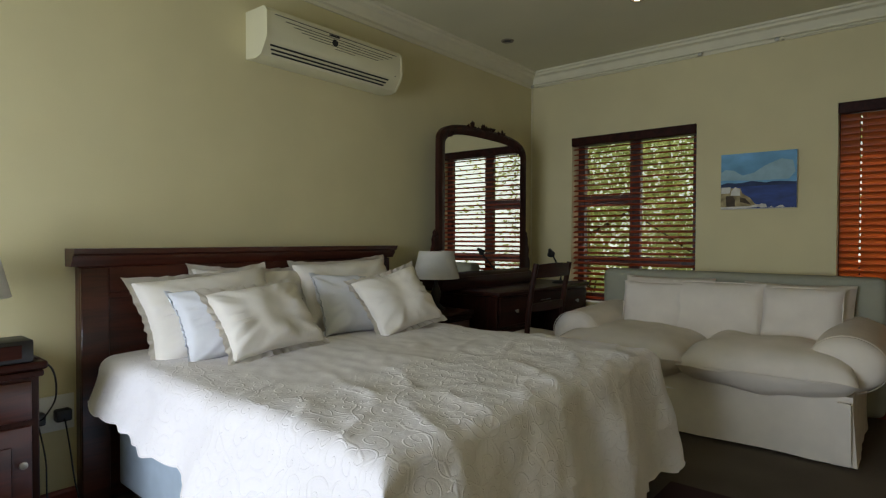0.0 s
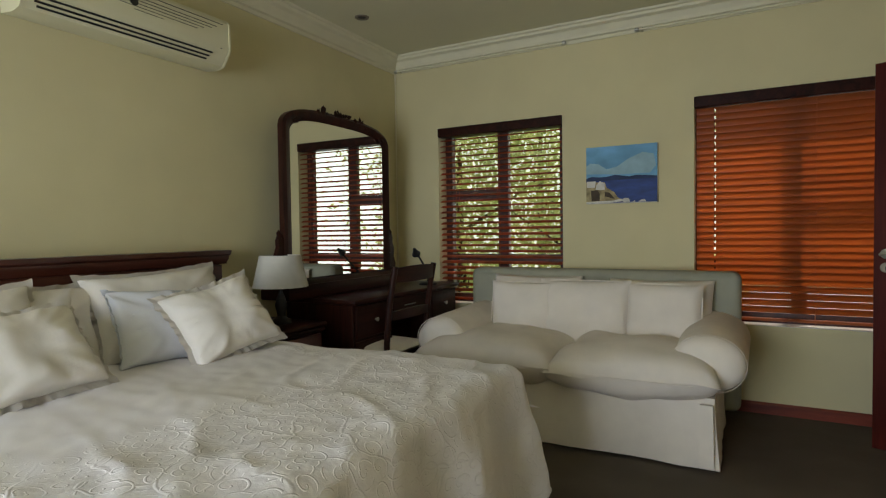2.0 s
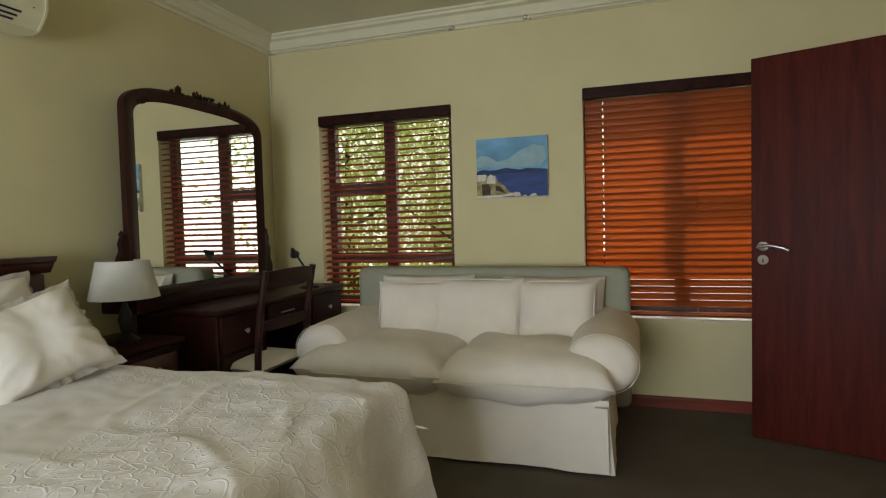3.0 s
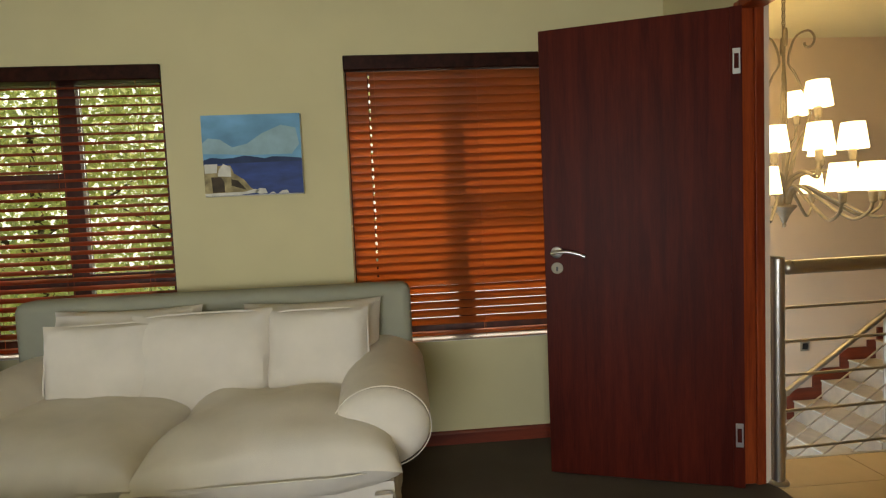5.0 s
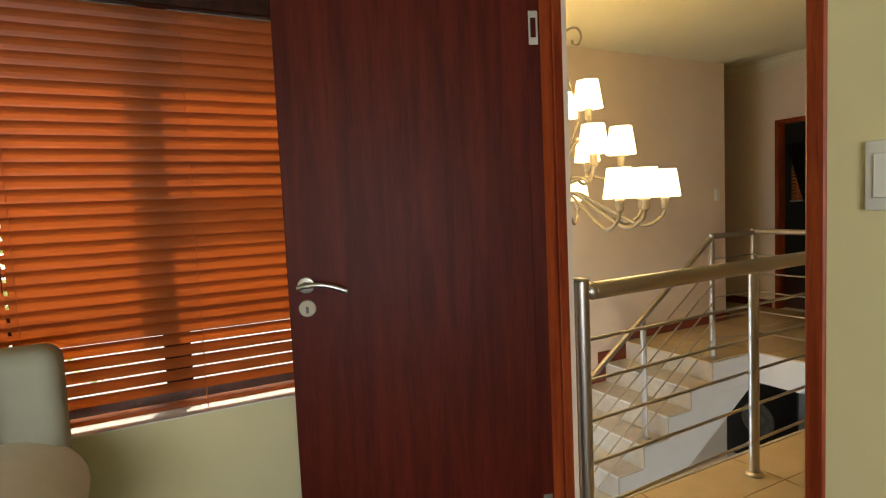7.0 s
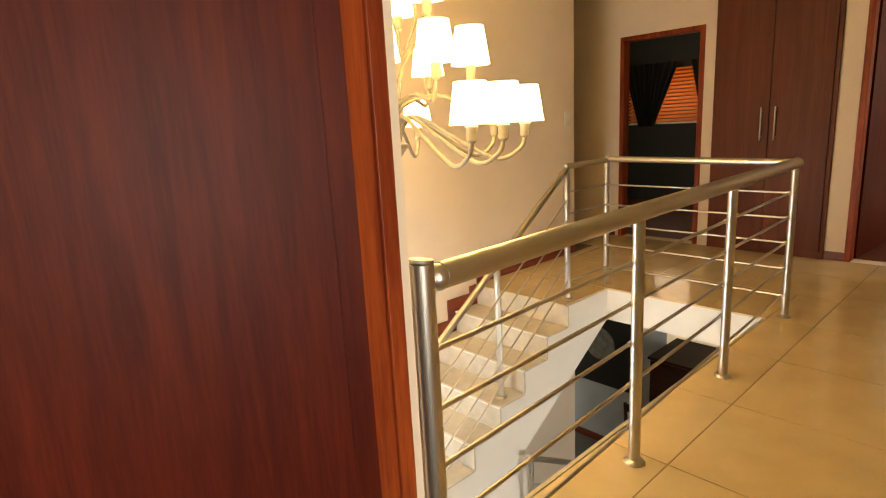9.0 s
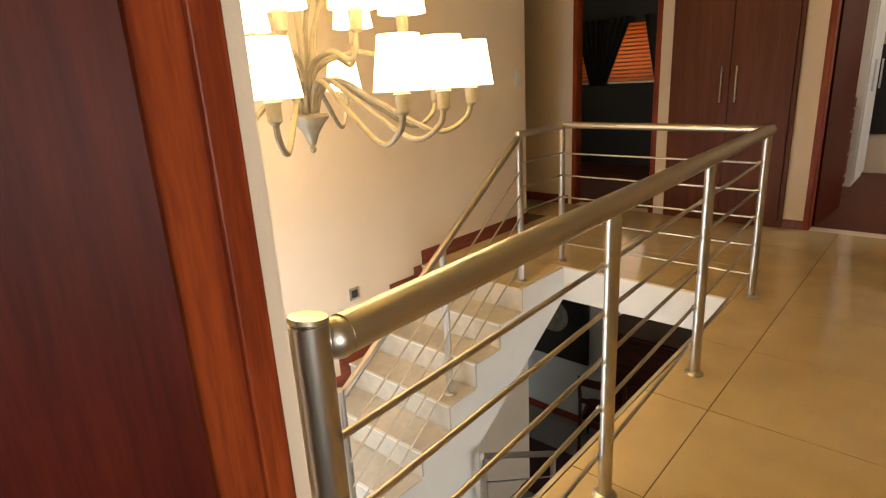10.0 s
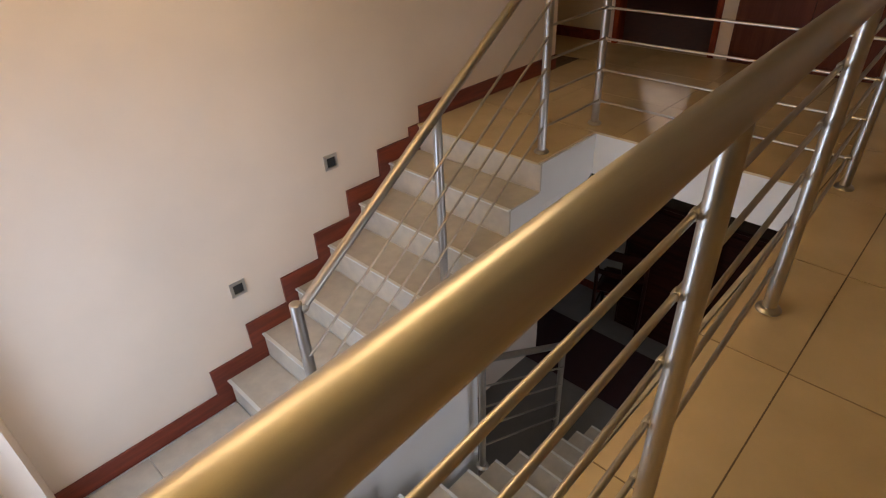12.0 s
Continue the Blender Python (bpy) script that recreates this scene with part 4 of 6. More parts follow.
# stepped red skirting up the stair wall
SH, SW = 0.103, 0.014
sk = tagged(new("baseboard_stair"), "stepped red-brown skirting up the stair wall", "skirting", "", "structure")
y0, y1 = YS - SW, YS - 0.001
for k in range(7):
    x, z = TOP_X - GOING * k, -RISE * (k + 1)
    left = XL if k == 6 else x - GOING - 0.09
    bm = boxed(left, x - 0.001, y0, y1, z + 0.0005, z + SH)
    box(bm, x - 0.09, x - 0.001, y0, y1, z + SH, z + RISE)                 # upright beside the riser
    part("board", bm, SKIRT_WOOD, sk, smooth=False)
part("board", boxed(TOP_X - 0.001, 5.10, y0, y1, 0.001, SH), SKIRT_WOOD, sk, smooth=False)
structure("baseboard_half_landing", boxed(XO + 0.0915, XO + 0.105, 4.5, 6.045, -1.119, -1.025), SKIRT_WOOD, "red-brown skirting of the half landing", "skirting")
sk = bmesh.new()
box(sk, XF - 0.014, XF - 0.001, 6.44, 7.3, 0.001, 0.085)
box(sk, XF - 0.014, XF - 0.001, 4.36, 4.505, 0.001, 0.07)
structure("baseboard_far", sk, SKIRT_WOOD, "red-brown skirting of the landing", "skirting")
prof = [(0, -0.11), (0.012, -0.11), (0.018, -0.09), (0.05, -0.05), (0.08, -0.03), (0.09, 0), (0, 0)]
structure("trim_far", prism([(XF - p, CEIL + q - 0.001) for p, q in prof], "y", 1.6, 7.3), CORNICE, "moulded plaster cornice of the landing", "cornice")


# ---- railings ----
def post(parent, x, y, z0, z1, r=0.021, foot=True, name="post"):
    p = part(name, lathe([(r, z0), (r, z1 - 0.004), (r * 0.8, z1)], 20, (x, y, 0)), STEEL_POST, parent)
    if foot:
        part("foot_ring", lathe([(r + 0.017, z0), (r + 0.018, z0 + 0.004), (r + 0.012, z0 + 0.012), (r + 0.002, z0 + 0.016)], 20, (x, y, 0)), STEEL_POST, p)
    return p


def rail_bar(parent, a, b, r=0.007, name="bar"):
    return part(name, tube([a, b], r, 10), STEEL, parent)


HZ = 0.955
BARS = (0.765, 0.615, 0.465, 0.305, 0.135)
RY, CY = 4.303, 5.545


def ry(x):
    """The railing runs very slightly askew to the wall."""
    return 4.175 + (x - 1.30) * 0.0425


rl = thing("landing_railing", (2.8, RY, 0), "brushed stainless steel railing round the stairwell", "railing")
pa = post(rl, 1.303, 4.172, 0.0, 0.99, 0.028)
part("cap", move(lathe([(0.0265, 0), (0.029, 0.003), (0.027, 0.009), (0.0, 0.012)], 24), pose(1.303, 4.172, 0.987, 0, 8, 0)), STEEL, pa)
part("ball_joint", lathe([(0, -0.031), (0.015, -0.028), (0.026, -0.017), (0.031, 0), (0.026, 0.017), (0.015, 0.028), (0, 0.031)], 20, (1.352, 4.176, 0.945)), STEEL, pa)
for x in (2.325, 3.255):
    p = post(rl, x, ry(x), 0, HZ - 0.02)
    part("saddle", lathe([(0.021, HZ - 0.03), (0.026, HZ - 0.026), (0.026, HZ - 0.02)], 16, (x, ry(x), 0)), STEEL, p)
post(rl, 4.315, RY, 0, HZ + 0.01)
post(rl, 4.33, CY, 0, HZ + 0.03)
post(rl, 3.82, CY, 0, HZ + 0.01)
part("handrail", tube([(1.36, 4.177, 0.946), (4.345, RY, 0.942)], 0.0315, 24), STEEL, rl, "thick brushed steel handrail")
part("handrail", tube([(4.318, RY - 0.02, 0.945), (4.333, CY + 0.01, 0.955)], 0.021, 20), STEEL, rl)
part("handrail", tube([(4.34, CY, 0.945), (3.81, CY, 0.945)], 0.021, 20), STEEL, rl)
for z in BARS:
    rail_bar(rl, (1.303, 4.172 + 0.03, z), (4.315, RY + 0.024, z))
    rail_bar(rl, (4.30, RY, z + 0.004), (4.315, CY, z + 0.004), 0.006)
    rail_bar(rl, (4.33, CY - 0.02, z + 0.008), (3.82, CY - 0.02, z + 0.008), 0.006)
    for x, y in ((1.303, 4.196), (2.325, ry(2.325) + 0.02), (3.255, ry(3.255) + 0.02), (4.315, RY + 0.02)):
        part("bracket", lathe([(0.009, -0.012), (0.011, -0.006), (0.011, 0.006), (0.009, 0.012)], 10, (x, y + 0.004, z), "x"), STEEL, rl)
    for x, y in ((4.30, RY + 0.02), (4.315, CY - 0.03)):
        part("bracket", lathe([(0.009, -0.012), (0.011, 0), (0.009, 0.012)], 10, (x, y, z + 0.004), "y"), STEEL, rl)

SY = 5.555
sr = thing("stair_railing", (3.0, SY, -0.97), "brushed stainless steel railing of the upper flight", "railing")
post(sr, 2.31, SY, -0.96, -0.085, 0.024)
post(sr, 3.085, SY, -0.48, 0.40)
part("handrail", tube([(2.335, SY, -0.115), (3.81, SY - 0.008, 0.925)], 0.021, 20), STEEL, sr)
part("ball_joint", lathe([(0, -0.026), (0.02, -0.017), (0.026, 0), (0.02, 0.017), (0, 0.026)], 16, (2.337, SY, -0.115)), STEEL, sr)
for dz in (0.20, 0.345, 0.49, 0.635, 0.78):
    a, b = Vector((2.31, SY - 0.024, -0.133 - dz)), Vector((3.80, SY - 0.024, 0.918 - dz))
    if dz > 0.7:
        a = a + (b - a) * 0.06
    rail_bar(sr, a, b, 0.006)
lr = thing("lower_railing", (3.5, 5.40, -2.2), "brushed steel railing of the lower flight", "railing")
for x, zt, zf in ((3.167, -0.875, -1.76), (3.967, -1.33, -2.24)):
    post(lr, x, 5.39, zf, zt, 0.02)
part("handrail", tube([(3.15, 5.39, -0.88), (3.985, 5.39, -1.353)], 0.02, 16), STEEL, lr)
for dz in (0.18, 0.34, 0.5, 0.66):
    rail_bar(lr, (3.167, 5.37, -0.889 - dz), (3.967, 5.37, -1.346 - dz), 0.006)


# ---- chandelier ----
def chandelier():
    cx, cy, z0 = 2.185, 5.358, 1.049
    c = thing("chandelier", (cx, cy, z0), "grey-beige iron chandelier with lit white cloth shades", "chandelier")
    part("finial", lathe([(0, 0), (0.010, 0.006), (0.013, 0.016), (0.008, 0.026), (0.016, 0.04), (0.030, 0.075), (0.052, 0.108), (0.070, 0.128), (0.073, 0.136), (0.070, 0.143), (0.055, 0.146), (0.0, 0.148)], 24, (cx, cy, z0)), IRON, c)
    part("stem", lathe([(0.012, 0.16), (0.014, 0.5), (0.010, 1.0), (0.009, 1.27)], 12, (cx, cy, z0)), IRON, c)
    for k in range(14):
        z = z0 + 1.27 + 0.022 * k
        if z > 2.515:
            break
        ring = [(cx + (0.011 * math.cos(t) if k % 2 else 0), cy + (0 if k % 2 else 0.011 * math.cos(t)), z + 0.018 * math.sin(t)) for t in [2 * math.pi * i / 12 for i in range(13)]]
        part("chain_link", tube(ring, 0.003, 6), IRON, c)
    part("ceiling_rose", lathe([(0.055, 2.53), (0.052, 2.515), (0.02, 2.50), (0.008, 2.49)], 20, (cx, cy, 0)), IRON, c)

    def lamp(angle, radius, zb, lift, start, curl):
        ca, sa = math.cos(angle), math.sin(angle)

        def at(r, z):
            return (cx + r * ca, cy + r * sa, z)
        if curl:
            pts = [at(0.03, z0 + 0.15), at(0.055, z0 + 0.22), at(0.12, z0 + 0.26), at(radius * 0.45, z0 + 0.17), at(radius * 0.78, z0 + 0.06), at(radius * 0.96, z0 + 0.10), at(radius, zb - 0.05)]
        else:
            pts = [at(0.02, z0 + 0.16), at(0.05, start), at(radius * 0.55, (start + zb) / 2 - 0.03), at(radius * 0.9, zb - 0.14), at(radius, zb - 0.05)]
        arm = part("arm", tube(smooth_line(pts, 6), 0.0095, 8), IRON, c)
        part("socket", lathe([(0.010, zb - 0.065), (0.020, zb - 0.055), (0.021, zb - 0.01), (0.026, zb - 0.004), (0.012, zb + 0.01), (0.011, zb + 0.05)], 14, at(radius, 0)), IRON, arm)
        bm = lathe([(0.082, zb + 0.005), (0.060, zb + 0.158), (0.058, zb + 0.158), (0.080, zb + 0.0055)], 28, at(radius, 0))
        part("shade", bm, SHADE_LIT, arm, "white cloth shade, lit from inside")

    for a in (-160, -134, -99, -82, -50, -9, 38, 95, 150):
        lamp(radians(a), 0.60, 1.26, 0, 0, True)
    for a in (-133, -98.5, -60, 20, 85, 150):
        lamp(radians(a), 0.38, 1.507, 0, z0 + 0.30, False)
    for a in (-73, 35, 155):
        lamp(radians(a), 0.22, 1.777, 0, z0 + 0.40, False)
    for k in range(4):
        a = radians(90 * k - 30)
        ca, sa = math.cos(a), math.sin(a)
        prof = [(0.02, 0.2), (0.07, 0.5), (0.14, 0.72), (0.07, 0.95), (0.025, 1.05), (0.06, 1.19), (0.13, 1.225), (0.165, 1.18), (0.15, 1.13), (0.118, 1.13), (0.112, 1.155)]
        part("scroll", tube(smooth_line([(cx + r * ca, cy + r * sa, z0 + z) for r, z in prof], 6), 0.007, 8), IRON, c)
    return c


chandelier()


# ---- landing things ----
def cupboard():
    c = thing("built_in_cupboard", (XF, 4.98, 0), "tall dark brown veneer cupboard built into the wall", "cupboard")
    y0, y1, zt = 4.505, 5.455, 2.46
    part("carcass", boxed(XF - 0.03, XF - 0.002, y0, y1, 0.0, zt, 0.002, 1), CUPBOARD_WOOD, c)
    ym = (y0 + y1) / 2
    for a, b, hy in ((y0 + 0.03, ym - 0.002, ym - 0.055), (ym + 0.002, y1 - 0.012, ym + 0.055)):
        d = part("door", boxed(XF - 0.05, XF - 0.031, a, b, 0.06, zt - 0.01, 0.002, 1), CUPBOARD_WOOD, c)
        h = tube([(XF - 0.078, hy, 0.99), (XF - 0.078, hy, 1.27)], 0.006, 10)
        for z in (1.02, 1.24):
            tube([(XF - 0.078, hy, z), (XF - 0.05, hy, z)], 0.005, 8, h)
        part("handle", h, CHROME, d, "steel bar handle")
    return c


cupboard()


def far_frame(name, hole, label):
    a, b, z0, z1 = hole
    bm = bmesh.new()
    box(bm, XF - 0.012, XF + 0.10, a, a + 0.045, 0, z1, 0.003, 1)
    box(bm, XF - 0.012, XF + 0.10, b - 0.045, b, 0, z1, 0.003, 1)
    box(bm, XF - 0.012, XF + 0.10, a + 0.045, b - 0.045, z1 - 0.045, z1, 0.003, 1)
    return structure(name, bm, FRAME_WOOD, label, "door frame")


far_frame("door_frame_far", FAR_DOOR, "red-brown frame of an open doorway")
far_frame("door_frame_right", FAR_DOOR_B, "red-brown frame of an open doorway")
ORIGIN[0] = Vector((0, 0, 0))
dl = door_leaf("far_bedroom_door", (XF + 0.10 + LANDING.x, 4.30 + LANDING.y, 0), 180 - 4, 0.80, 2.06, "red mahogany door standing open into a far room", False)
ORIGIN[0] = LANDING
structure("wall_between_rooms", boxed(XF + 0.13, 9.0, 4.62, 4.74, -0.02, 2.9), LANDING_PAINT, "cream wall between the far rooms", "wall")
structure("floor_far_rooms", boxed(XF, 9.0, 1.6, 9.0, -0.12, -0.004), CUPBOARD_WOOD, "brown floor of the far rooms", "floor")
structure("ceiling_far_rooms", boxed(XF + 0.13, 9.0, 1.6, 9.0, CEIL, CEIL + 0.1), CEILING, "ceiling of the far rooms", "ceiling")
# near-black colour carries the gloom of the unlit room, on walls and curtains
DIM = material("unlit_room_brown", (0.017, 0.013, 0.012), 0.8, noise_scale=3, noise_amount=0.1)
structure("wall_dark_room", wall("x", 8.62, 8.74, 4.74, 9.0, -0.02, 2.7, [(6.60, 7.78, 1.12, 1.86)]), DIM, "far room wall, near-black like the unlit room", "wall")
structure("wall_dark_room_side", boxed(XF + 0.13, 9.0, 8.4, 8.5, -0.02, 2.7), DIM, "far room wall, near-black like the unlit room", "wall")
# the dark room's window: lit blind, tied-back curtains, white frame line
fb = thing("far_blind", (8.60, 7.2, 1.12), "orange wooden blind glowing in a far window", "window blind")
BLIND_LIT = thin("sunlit_orange_slat", (0.40, 0.15, 0.05), (0.75, 0.34, 0.11), 0.4, 0.55)
for k in range(15):
    part("slat", move(boxed(-0.003, 0.003, -0.59, 0.59, -0.024, 0.024), pose(8.60, 7.165, 1.15 + 0.05 * k, 0, 48, 0)), BLIND_LIT, fb, smooth=False)
part("bottom_rail", boxed(8.585, 8.605, 6.60, 7.78, 1.105, 1.122), WHITE_PLASTIC, fb, smooth=False)


def tied_curtain(top, low, label):
    """A dark curtain that sweeps from the stretch top on its rod down to the narrower stretch low, where it is tied."""
    bm = bmesh.new()
    rows = []
    for k in range(14):
        t = k / 13
        a, b = top[0] + (low[0] - top[0]) * t, top[1] + (low[1] - top[1]) * t
        rows.append([bm.verts.new((8.54 + 0.02 * math.sin(i * 1.9), a + (b - a) * i / 15, 1.95 - 0.87 * t)) for i in range(16)])
    for a, b in zip(rows, rows[1:]):
        for i in range(15):
            bm.faces.new((a[i], a[i + 1], b[i + 1], b[i]))
    bmesh.ops.solidify(bm, geom=bm.faces[:], thickness=0.008)
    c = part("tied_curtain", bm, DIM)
    return tagged(c, label, "curtain", "far room curtains")


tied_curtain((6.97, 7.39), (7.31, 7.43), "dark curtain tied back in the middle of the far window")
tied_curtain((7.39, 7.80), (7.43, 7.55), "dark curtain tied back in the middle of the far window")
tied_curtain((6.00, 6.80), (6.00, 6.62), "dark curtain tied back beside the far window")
area_lamp((8.62, 7.2, 1.5), (7.0, 7.2, 1.4), 1.18, 0.7, 5, (1.0, 0.93, 0.8))
# chest of drawers and wardrobe in the right-hand far room
ch = thing("chest_of_drawers", (7.6, 4.49, 0), "brown wooden chest of drawers with steel handles", "chest of drawers")
part("body", boxed(7.25, 7.98, 4.37, 4.615, 0.0, 0.93, 0.004, 1), CUPBOARD_WOOD, ch)
for k in range(4):
    d = part("drawer", boxed(7.27, 7.96, 4.352, 4.369, 0.05 + 0.215 * k, 0.255 + 0.215 * k, 0.003, 1), CUPBOARD_WOOD, ch)
    part("handle", tube([(7.4, 4.325, 0.17 + 0.215 * k), (7.83, 4.325, 0.17 + 0.215 * k)], 0.008, 8), CHROME, d)
wd = thing("wardrobe", (8.3, 4.45, 0), "pale wardrobe with steel bar handles in a far room", "wardrobe")
part("body", boxed(8.0, 8.75, 4.30, 4.615, 0.0, 2.2, 0.004, 1), WHITE_PAINT, wd)
for x0, x1, hx in ((8.01, 8.37, 8.08), (8.38, 8.74, 8.67)):
    d = part("door", boxed(x0, x1, 4.282, 4.299, 0.06, 2.18, 0.003, 1), WHITE_PAINT, wd)
    part("handle", tube([(hx, 4.255, 0.95), (hx, 4.255, 1.25)], 0.010, 8), CHROME, d)
dp = thing("dark_wall_picture", (8.98, 3.8, 0.9), "wide dark framed picture on the far room wall", "picture")
part("frame", boxed(8.96, 8.998, 3.3, 4.36, 0.44, 1.4, 0.006, 1), BLACK, dp)
# unseen lamp added to brighten this room and its open door
area_lamp((7.2, 1.80, 1.5), (7.0, 4.0, 1.0), 1.2, 1.2, 40, (0.9, 0.95, 1.0))


def switch_plate(name, place, axis, side, w, h, label, rockers=1, mat=None):
    s = thing(name, place, label, "switch")
    x, y, z = place
    if axis == "x":
        part("plate", boxed(min(x, x + side * 0.009), max(x, x + side * 0.009), y - w / 2, y + w / 2, z - h / 2, z + h / 2, 0.003, 2), mat or WHITE_PLASTIC, s)
        part("rocker", boxed(min(x + side * 0.009, x + side * 0.013), max(x + side * 0.009, x + side * 0.013), y - w * 0.3, y + w * 0.3, z - h * 0.32, z + h * 0.32, 0.0015, 1), mat or WHITE_PLASTIC, s)
    else:
        part("plate", boxed(x - w / 2, x + w / 2, min(y, y + side * 0.009), max(y, y + side * 0.009), z - h / 2, z + h / 2, 0.003, 2), mat or WHITE_PLASTIC, s)
        part("rocker", boxed(x - w * 0.3, x + w * 0.3, min(y + side * 0.009, y + side * 0.013), max(y + side * 0.009, y + side * 0.013), z - h * 0.32, z + h * 0.32, 0.0015, 1), mat or WHITE_PLASTIC, s)
    return s


switch_plate("light_switch", (4.982, YS, 1.265), "y", -1, 0.075, 0.12, "white light switch on the stair wall")
ORIGIN[0] = Vector((0, 0, 0))
switch_plate("light_switch", (XD, 3.335, 1.285), "x", -1, 0.075, 0.125, "white light switch beside the bedroom doorway")
ORIGIN[0] = LANDING
for x, z in ((3.075, -0.02), (2.42, -0.472)):
    s = thing("step_light", (x, YS, z), "small square steel step light in the stair wall", "step light", "step lights")
    bm = bmesh.new()
    for a, b, c, d in ((-0.04, 0.04, 0.026, 0.04), (-0.04, 0.04, -0.04, -0.026), (-0.04, -0.026, -0.026, 0.026), (0.026, 0.04, -0.026, 0.026)):
        box(bm, x + a, x + b, YS - 0.008, YS - 0.001, z + c, z + d)
    part("frame", bm, STEEL_POST, s, smooth=False)
    part("louvre", boxed(x - 0.026, x + 0.026, YS - 0.004, YS - 0.001, z - 0.026, z + 0.026), BLACK, s, smooth=False)

# ---- lower room, seen down the stairwell ----
BLUEWHITE = material("pale_lower_wall", (0.50, 0.55, 0.58), 0.7, noise_scale=3, noise_amount=0.05)
structure("wall_lower_white", boxed(6.30, 6.42, 6.02, 8.0, -2.75, -0.45), BLUEWHITE, "pale blue-white wall of the lower room", "wall")
structure("baseboard_lower", boxed(6.284, 6.299, 6.02, 8.0, -2.749, -2.66), SKIRT_WOOD, "red-brown skirting of the lower room", "skirting")
pt = thing("dark_framed_picture", (6.27, 6.9, -1.65), "dark framed picture with a pale oval on the lower wall", "picture")
part("frame", boxed(6.265, 6.298, 6.32, 7.35, -1.95, -0.95, 0.006, 1), BLACK, pt)
part("oval", move(lathe([(0, 0), (0.2, 0), (0.205, -0.004), (0, -0.006)], 28, (0, 0, 0), "x"), pose(6.263, 6.78, -1.42)), material("dull_glazed_oval", (0.20, 0.21, 0.18), 0.4, noise_scale=12, noise_amount=0.4), pt)
cb = thing("dark_cabinet", (6.2, 5.5, -2.75), "tall dark wooden cabinet in the lower room", "cabinet")
part("body", boxed(5.95, 6.6, 4.3, 5.98, -2.75, -1.3, 0.01, 1), DARK_WOOD, cb)
part("top", boxed(5.93, 6.62, 4.28, 6.0, -1.298, -1.265, 0.006, 1), DARK_WOOD, cb)
for a, b in ((4.33, 5.12), (5.10, 5.95)):
    part("door", boxed(5.93, 5.948, a, b, -2.68, -1.34, 0.004, 1), DARK_WOOD, cb)
rg = part("floor_rug", boxed(4.93, 5.69, 4.4, 7.6, -2.749, -2.738, 0.004, 1), RUG)
tagged(rg, "dark red woven rug on the lower floor", "rug")
st = thing("dark_table", (7.6, 4.4, -2.75), "dark wooden table in the lower room", "table")
part("tabletop", boxed(7.0, 8.2, 3.9, 5.6, -2.04, -2.0, 0.006, 1), DARK_WOOD, st)
for x in (7.06, 8.14):
    for y in (3.96, 5.54):
        part("leg", boxed(x - 0.035, x + 0.035, y - 0.035, y + 0.035, -2.75, -2.04, 0.004, 1), DARK_WOOD, st)

# ---- landing floor tiles: 0.61 m pitch, joints through (2.97, 4.12) ----
for i in range(-3, 6):
    for j in range(-5, 6):
        x0, x1 = 3.0 + 0.61 * i, 3.0 + 0.61 * (i + 1)
        y0, y1 = 4.12 + 0.61 * (j - 1), 4.12 + 0.61 * j
        x0, x1 = max(x0, XO + 0.094) if j < 2 else max(x0, TOP_X - 0.03), min(x1, XF - 0.002)
        cells = [(x0, x1, max(y0, 1.604), min(y1, 7.298))]
        out = []
        for a, b, c, d in cells:
            if d > 4.372 and a < 4.225:
                if c < 4.372:
                    out.append((a, b, c, 4.372))
                if b > 4.225:
                    out.append((4.225, b, max(c, 4.372), d))
                if d > 5.478 and b > TOP_X:
                    out.append((max(a, TOP_X - 0.026), min(b, 4.225), max(c, 5.478), min(d, YS - 0.002)))
            else:
                out.append((a, b, c, d))
        for a, b, c, d in out:
            if a < 5.15:
                d = min(d, YS - 0.002)
            if b - a > 0.03 and d - c > 0.03:
                bm = boxed(a + 0.0022, b - 0.0022, c + 0.0022, d - 0.0022, -0.0115, 0.0)
                me = bpy.data.meshes.new("tile")
                bmesh.ops.translate(bm, vec=LANDING, verts=bm.verts)
                bm.to_mesh(me)
                bm.free()
                me.materials.append(TILE)
                tl = new("tile", me)
                tl.parent = bpy.data.objects["landing_slab"]
structure("tile_grout", boxed(XO + 0.09, XF, 1.61, 4.37, -0.0118, -0.0022), GROUT, "dark grout between the landing tiles", "floor")
structure("tile_grout_far", boxed(4.235, XF, 4.372, 7.29, -0.0118, -0.0022), GROUT, "dark grout between the landing tiles", "floor")
edge = bmesh.new()
box(edge, XL, 4.235, 4.375, 4.392, -0.045, 0.0005)
structure("tile_edge", edge, STEP_TILE, "cream tile edge of the stairwell", "floor")
ORIGIN[0] = Vector((0, 0, 0))


